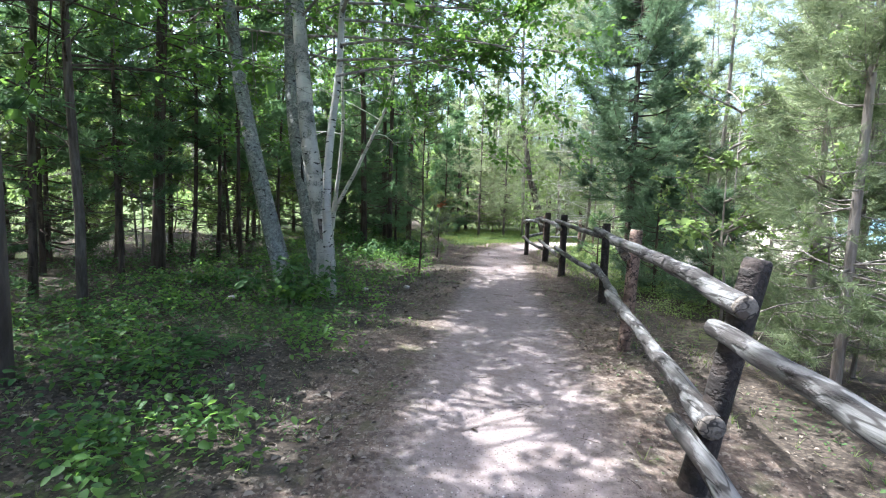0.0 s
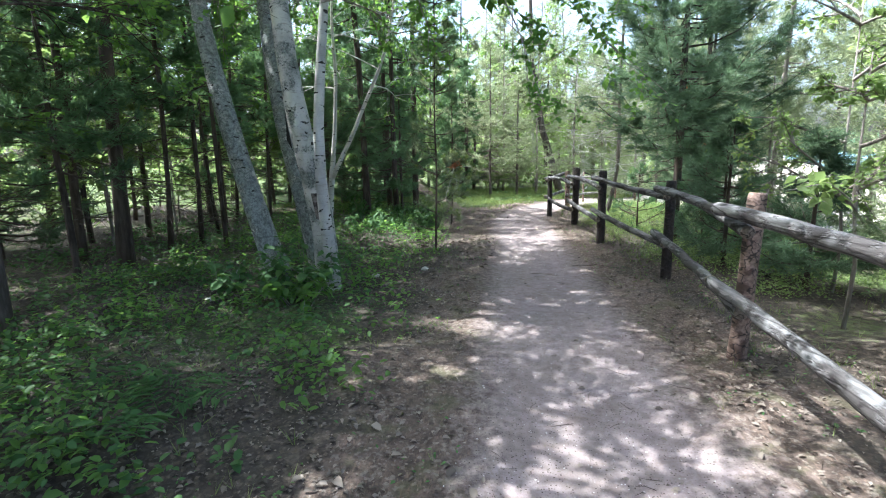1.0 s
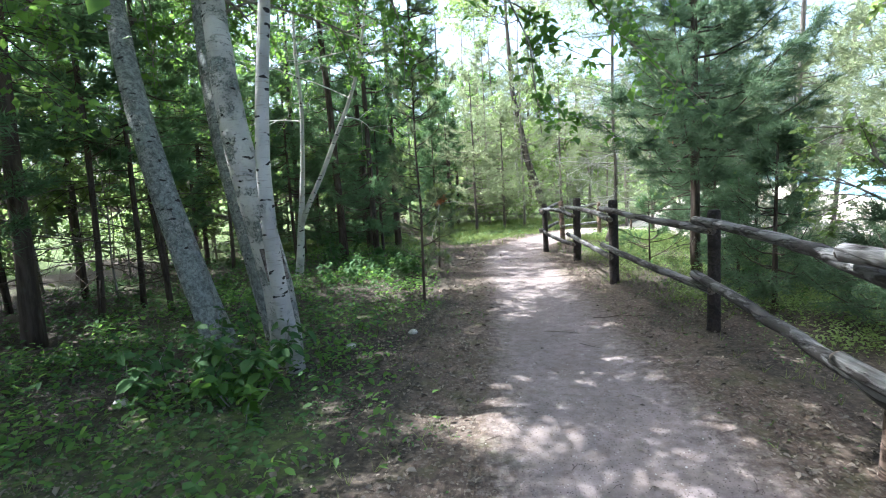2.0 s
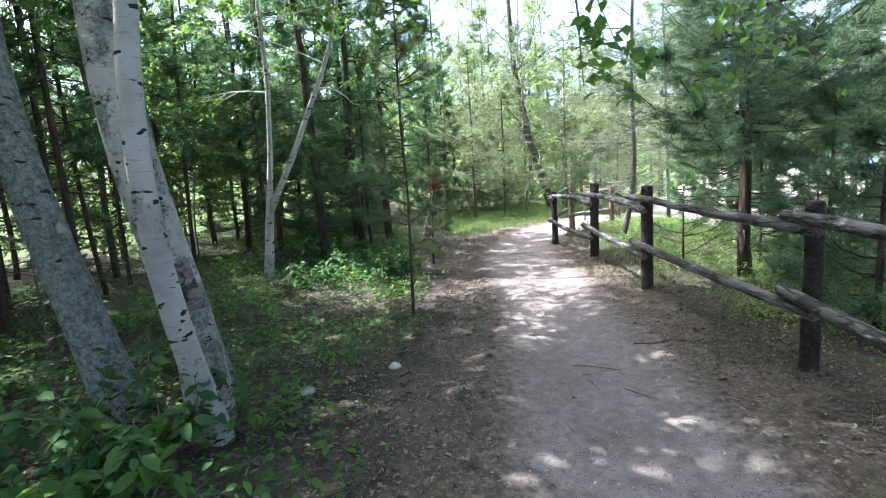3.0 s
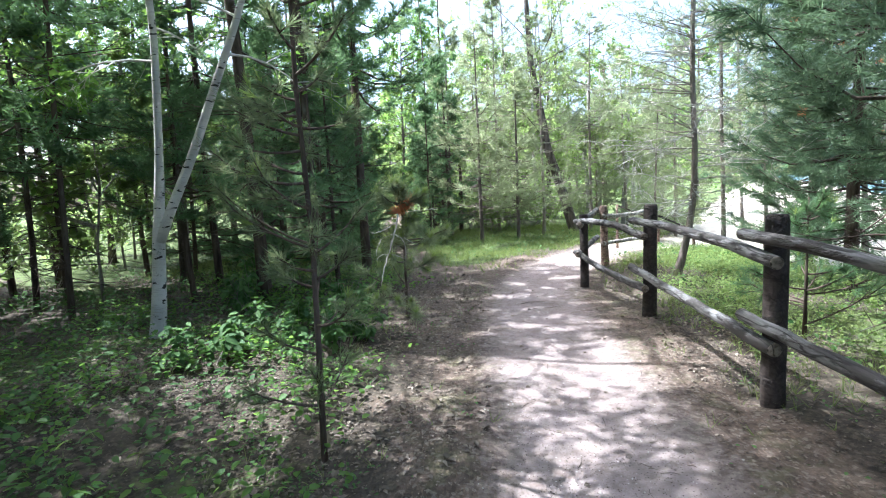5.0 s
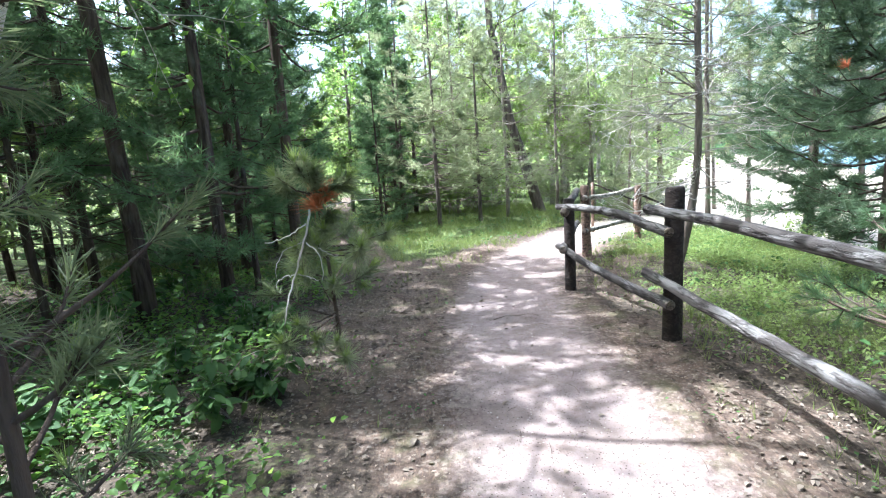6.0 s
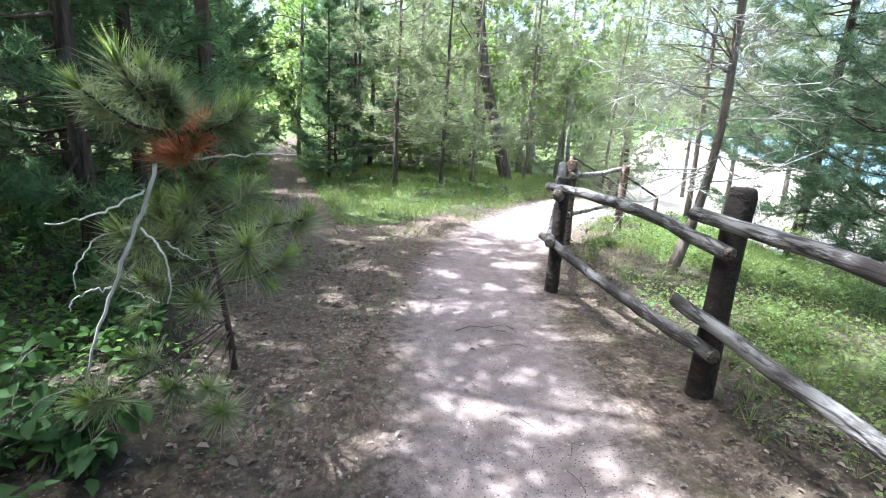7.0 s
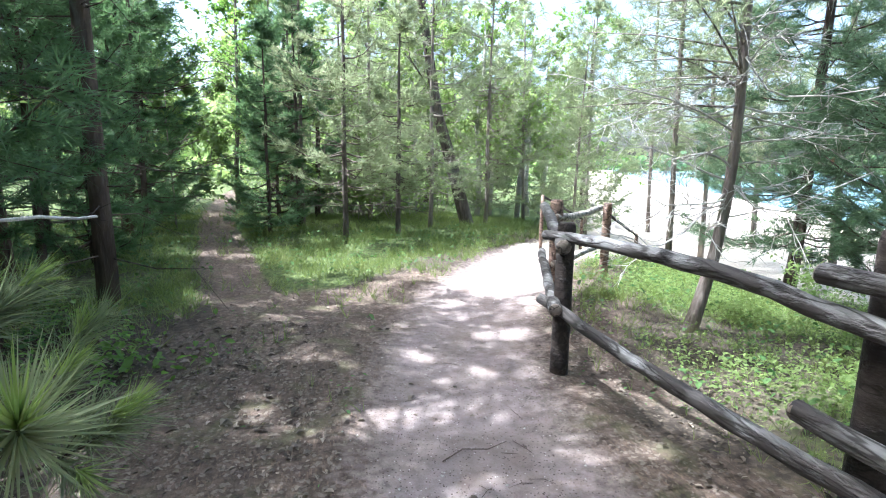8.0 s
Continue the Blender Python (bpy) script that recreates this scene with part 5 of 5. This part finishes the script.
lush = Geo()
pos = scatter(GR, 62000, 2.0, 6.5, 6, 18.5, lambda x, y: near(x, y) * sstep(2.0, 2.5, x) * np.clip(0.45 + 0.6 * wave(x, y, 1.3, 3.0), 0, 1) * (x < sand_edge(y) - 0.3))
for k in range(2):
    lush.leaves(pos + GR.normal(size=pos.shape) * [0.04, 0.04, 0] + np.array([0, 0, 1]) * GR.uniform(0.03, 0.2, len(pos))[:, None], 0.036, GR, 0.6, 0.6, 0.15)
solo("low_bushes", lush, M_LEAF_L, "low sunlit yellow-green plants behind the fence", "undergrowth", kind="stuff")


def littery(x, y):
    pm = path_mask(x, y)
    return np.clip(0.05 + 0.9 * sstep(0.95, 1.7, pm), 0, 1) * (0.35 + 0.65 * sstep(-1.5, 1.0, 2 * wave(x, y, 1.0, 1.1) - x * 0.2)) * (x < 4.5)


dry = Geo(True)
for count, x0, x1, y0, y1, size in ((60000, -4.2, 2.4, -0.4, 14.5, 0.02), (17000, -4.2, 2.4, -0.4, 14.5, 0.04), (9000, -8, 5, -0.5, 19, 0.04), (1500, -4.2, 0.6, -0.4, 14.5, 0.065)):
    pos = scatter(GR, count, x0, x1, y0, y1, littery)
    dry.fine = size > 0.03
    dry.leaves(pos + [0, 0, 0.003] + np.array([0, 0, 0.006]) * GR.uniform(0, 1, len(pos))[:, None], size, GR, 0.8, 0.6, 0.0, None, 0.22)
solo("leaf_litter", dry, M_DRY, "dry curled brown leaves scattered on the ground", "leaf litter", kind="stuff")
bits = Geo()
pos = scatter(GR, 1500, -3, 3, 0, 19, lambda x, y: 0.3 + 0.5 * (path_mask(x, y) < 1.6))
for q in pos:
    a, L = GR.uniform(0, 6.28), GR.uniform(0.03, 0.16) ** 1.0
    d = np.array([math.cos(a), math.sin(a), 0]) * L
    bits.tube([q + [0, 0, 0.008], q + d * 0.5 + GR.normal(size=3) * 0.006 + [0, 0, 0.008], q + d + [0, 0, 0.008]], [0.0018, 0.0018, 0.001], 4, caps=False)
solo("twig_litter", bits, M_BARK, "small dark twigs lying on the path", "twigs", kind="stuff")
peb = Geo()
pos = scatter(GR, 2400, -0.8, 2, 0, 18, lambda x, y: 0.55 * (path_mask(x, y) < 1.3))
for q in pos:
    s = GR.uniform(0.003, 0.009)
    o = np.array([(1, 0, 0), (0, 1, 0), (-1, 0, 0), (0, -1, 0), (0, 0, 0.8), (0, 0, -0.8)]) * s * GR.uniform(0.6, 1.3, (6, 1))
    peb.add(q + o + [0, 0, 0.006], None, [(0, 1, 4), (1, 2, 4), (2, 3, 4), (3, 0, 4), (1, 0, 5), (2, 1, 5), (3, 2, 5), (0, 3, 5)])
solo("pebbles", peb, M_STONE, "small pale pebbles on the dirt path", "pebbles", kind="stuff")


def stone(x, y, s, seed):
    bm = bmesh.new()
    bmesh.ops.create_icosphere(bm, subdivisions=3, radius=s)
    for v in bm.verts:
        v.co *= 1 + 0.22 * noise.noise(v.co / s * 1.1 + Vector((seed, 0, 0)))
        v.co.z *= 0.62
    me = bpy.data.meshes.new("stone")
    bm.to_mesh(me)
    bm.free()
    solo("stone", me, M_STONE, "pale rounded stone lying in the leaf litter", "stone", (x, y, hz(x, y) + s * 0.25), "stones beside the path")


stone(-1.46, 6.87, 0.05, 1.0)
stone(-0.88, 7.27, 0.048, 2.0)
stone(-2.9, 5.6, 0.05, 3.0)


def stick(pts, r, label):
    g = Geo()
    pts = np.array(pts, float)
    pts[:, 2] += height(pts[:, 0], pts[:, 1])
    g.tube(pts, np.linspace(r, r * 0.5, len(pts)), 6, 0.08, GR)
    solo("stick", g, M_BARK, label, "stick")


stick([(0.62, 12.42, 0.015), (0.74, 12.5, 0.018), (0.86, 12.47, 0.02), (0.98, 12.53, 0.015)], 0.004, "thin dark stick lying across the path")
stick([(0.5, 7.2, 0.012), (0.64, 7.15, 0.016), (0.71, 7.12, 0.013), (0.82, 7.05, 0.014)], 0.0035, "thin dark stick lying across the path")
stick([(1.1, 7.55, 0.012), (1.25, 7.49, 0.016), (1.4, 7.53, 0.018), (1.55, 7.5, 0.02), (1.7, 7.58, 0.016)], 0.005, "crooked brown stick lying beside the fence")
stick([(0.75, 6.75, 0.012), (0.81, 6.66, 0.015), (0.9, 6.55, 0.014)], 0.003, "thin dark stick lying across the path")


def fern(x, y, n, L, seed):
    rng = np.random.default_rng(seed)
    t = thing("fern", "green bracken fern on the forest floor", "fern", (x, y, hz(x, y)), "ferns")
    for i in range(n):
        az = i * 6.28 / n + rng.normal() * 0.25
        w = np.linspace(0, 1, 15)
        d = np.array([math.cos(az), math.sin(az), 0])
        rib = d * (w * L)[:, None] + np.array([0, 0, 1]) * (0.42 * L * np.sin(w * 2.2))[:, None]
        g = Geo()
        g.tube(rib, np.linspace(0.003, 0.001, 15), 3, caps=False)
        s = np.cross(d, [0, 0, 1])
        for sg in (-1, 1):
            g.leaves(rib[3:], L * 0.3, rng, 0.95, 0.22, 0.1, np.tile(s * sg + d * 0.35, (12, 1)))
        part("frond", g, M_HERB, t)


fern(-1.95, 3.35, 7, 0.36, 1)
fern(-2.3, 3.6, 6, 0.3, 2)
fern(-3.4, 4.6, 6, 0.34, 3)


# ---- distant woods and far shore ----
FR = np.random.default_rng(131)
far_leaf, far_trunk = Geo(), Geo()
spots = []
for _ in range(110):
    a = FR.uniform(-1.9, 0.62)
    dist = FR.uniform(30, 60)
    x, y = 0 + dist * math.sin(a), 8 + dist * math.cos(a)
    if x > sand_edge(y) - 3:
        continue
    h = FR.uniform(5, 9)
    n = 260
    f = FR.uniform(0, 1, n) ** 0.8
    r = (1.05 - f) * FR.uniform(0.2, 1, n) ** 0.5 * 2.6
    th = FR.uniform(0, 6.28, n)
    far_leaf.leaves(np.stack([x + r * np.cos(th), y + r * np.sin(th), hz(x, y) + 0.3 + f * h], -1), 0.55, FR, 0.3, 0.8)
    far_trunk.tube([(x, y, hz(x, y) - 0.1), (x, y, hz(x, y) + h * 0.8)], [0.14, 0.04], 5)
solo("far_woods", far_leaf, M_LEAF_L, "dense sunlit green woods beyond the clearing", "woods", kind="stuff")
solo("far_trunks", far_trunk, M_BARK, "dark trunks of the distant woods", "tree trunks", kind="stuff")
shore = Geo()
n = 4000
a = FR.uniform(0.15, 2.6, n)
dist = 420 + FR.uniform(0, 30, n)
shore.leaves(np.stack([dist * np.sin(a), dist * np.cos(a), -1 + FR.uniform(0, 1, n) * (9 + 4 * np.sin(a * 23))], -1), 7.0, FR, 0.2, 0.9)
solo("far_shore", shore, M_NEEDLE, "low dark tree line across the lake", "tree line", kind="stuff")

# ---- understorey pines in the woods ----
for i, (x, y, H) in enumerate(((-4.9, 6.3, 4.2), (-6.8, 4.4, 4.6), (-3.9, 12.9, 4.4), (-2.2, 14.2, 4.0), (-3.6, 17.9, 4.6), (-3.1, 16.6, 5.0), (-7.9, 8.0, 4.5), (-5.6, 11.2, 3.6), (-8.4, 12.2, 5.0), (-0.6, 21.0, 5.0), (-5.0, 18.5, 4.6), (-3.3, 19.4, 4.2), (-3.9, 22.6, 5.0), (-1.2, 22.9, 4.4), (-4.6, 20.6, 4.4), (-1.6, 26.2, 5.0), (-4.9, 25.5, 5.0))):
    if i < 2:
        und = (und if i else ()) + (pine((x, y), "small shaded pine among the taller trunks", np.random.default_rng(140 + i), (M_BARK, M_NEEDLE), "small pines in the woods", H=H, r0=0.035, z0=1.3, reach=1.15, limbs=46, twigs=13, count=12, nl=0.14, nw=0.011, up=0.05, dead=10, dead_len=0.7),)
    else:
        cc = copy_thing(und[i % 2], pose(x, y, hz(x, y) - 0.02, 0, 0, FR.uniform(0, 360)))
        cc.scale = (H / 4.4,) * 3
bush = None
for x, y, k in ((-3.5, 15.3, 1.1), (-2.9, 17.4, 1.0), (-3.0, 19.6, 1.2), (-3.9, 22.0, 1.3), (-4.4, 16.6, 1.2), (-1.1, 20.4, 0.9), (-0.9, 23.4, 1.3), (-7.2, 7.6, 1.1), (-6.4, 17.0, 1.2)):
    if bush is None:
        bush = pine((x, y), "bushy dark green pine at the edge of the woods", np.random.default_rng(150), (M_BARK, M_NEEDLE), "bushy pines in the woods", H=4.6, r0=0.035, z0=0.25, reach=1.25, limbs=62, twigs=14, count=13, nl=0.13, nw=0.0105, up=0.1, dead=6, dead_len=0.7, tip=0.7, low=1.15)
    else:
        c = copy_thing(bush, pose(x, y, hz(x, y) - 0.02, 0, 0, FR.uniform(0, 360)))
        c.scale = (k, k, k)

# ---- maples of the woods; by the start mostly unseen, added to shade the path ----
maple = None
for x, y, k in ((-3.1, 0.9, 1.0), (-2.9, 2.5, 1.1), (-4.0, 4.5, 0.75), (-2.3, -1.2, 1.0), (-3.7, -2.4, 1.0), (-6.3, 11.9, 0.85), (-9.3, 11.2, 0.9), (-8.6, 17.5, 0.95), (-10.6, 8.4, 0.95), (-11.4, 14.0, 1.0), (-2.5, 25.0, 0.9)):
    if maple is None:
        maple = broad_tree((x, y), "slender maple with a leafy green crown in the woods", FR, [(0, 0, -0.1), (0.05, 0.02, 1.4), (-0.04, 0.06, 3.2), (0.1, 0.0, 5.4), (0.05, 0.05, 8.6)], [0.075, 0.065, 0.055, 0.04, 0.012], 46, 2.2, 2.1, 9, 0.115, (M_BARK_MID, M_BARK, M_LEAF), "maple_tree", "maples of the woods")
    else:
        c = copy_thing(maple, pose(x, y, hz(x, y) - 0.03, FR.normal() * 2, FR.normal() * 2, FR.uniform(0, 360)))
        c.scale = (k, k, k)
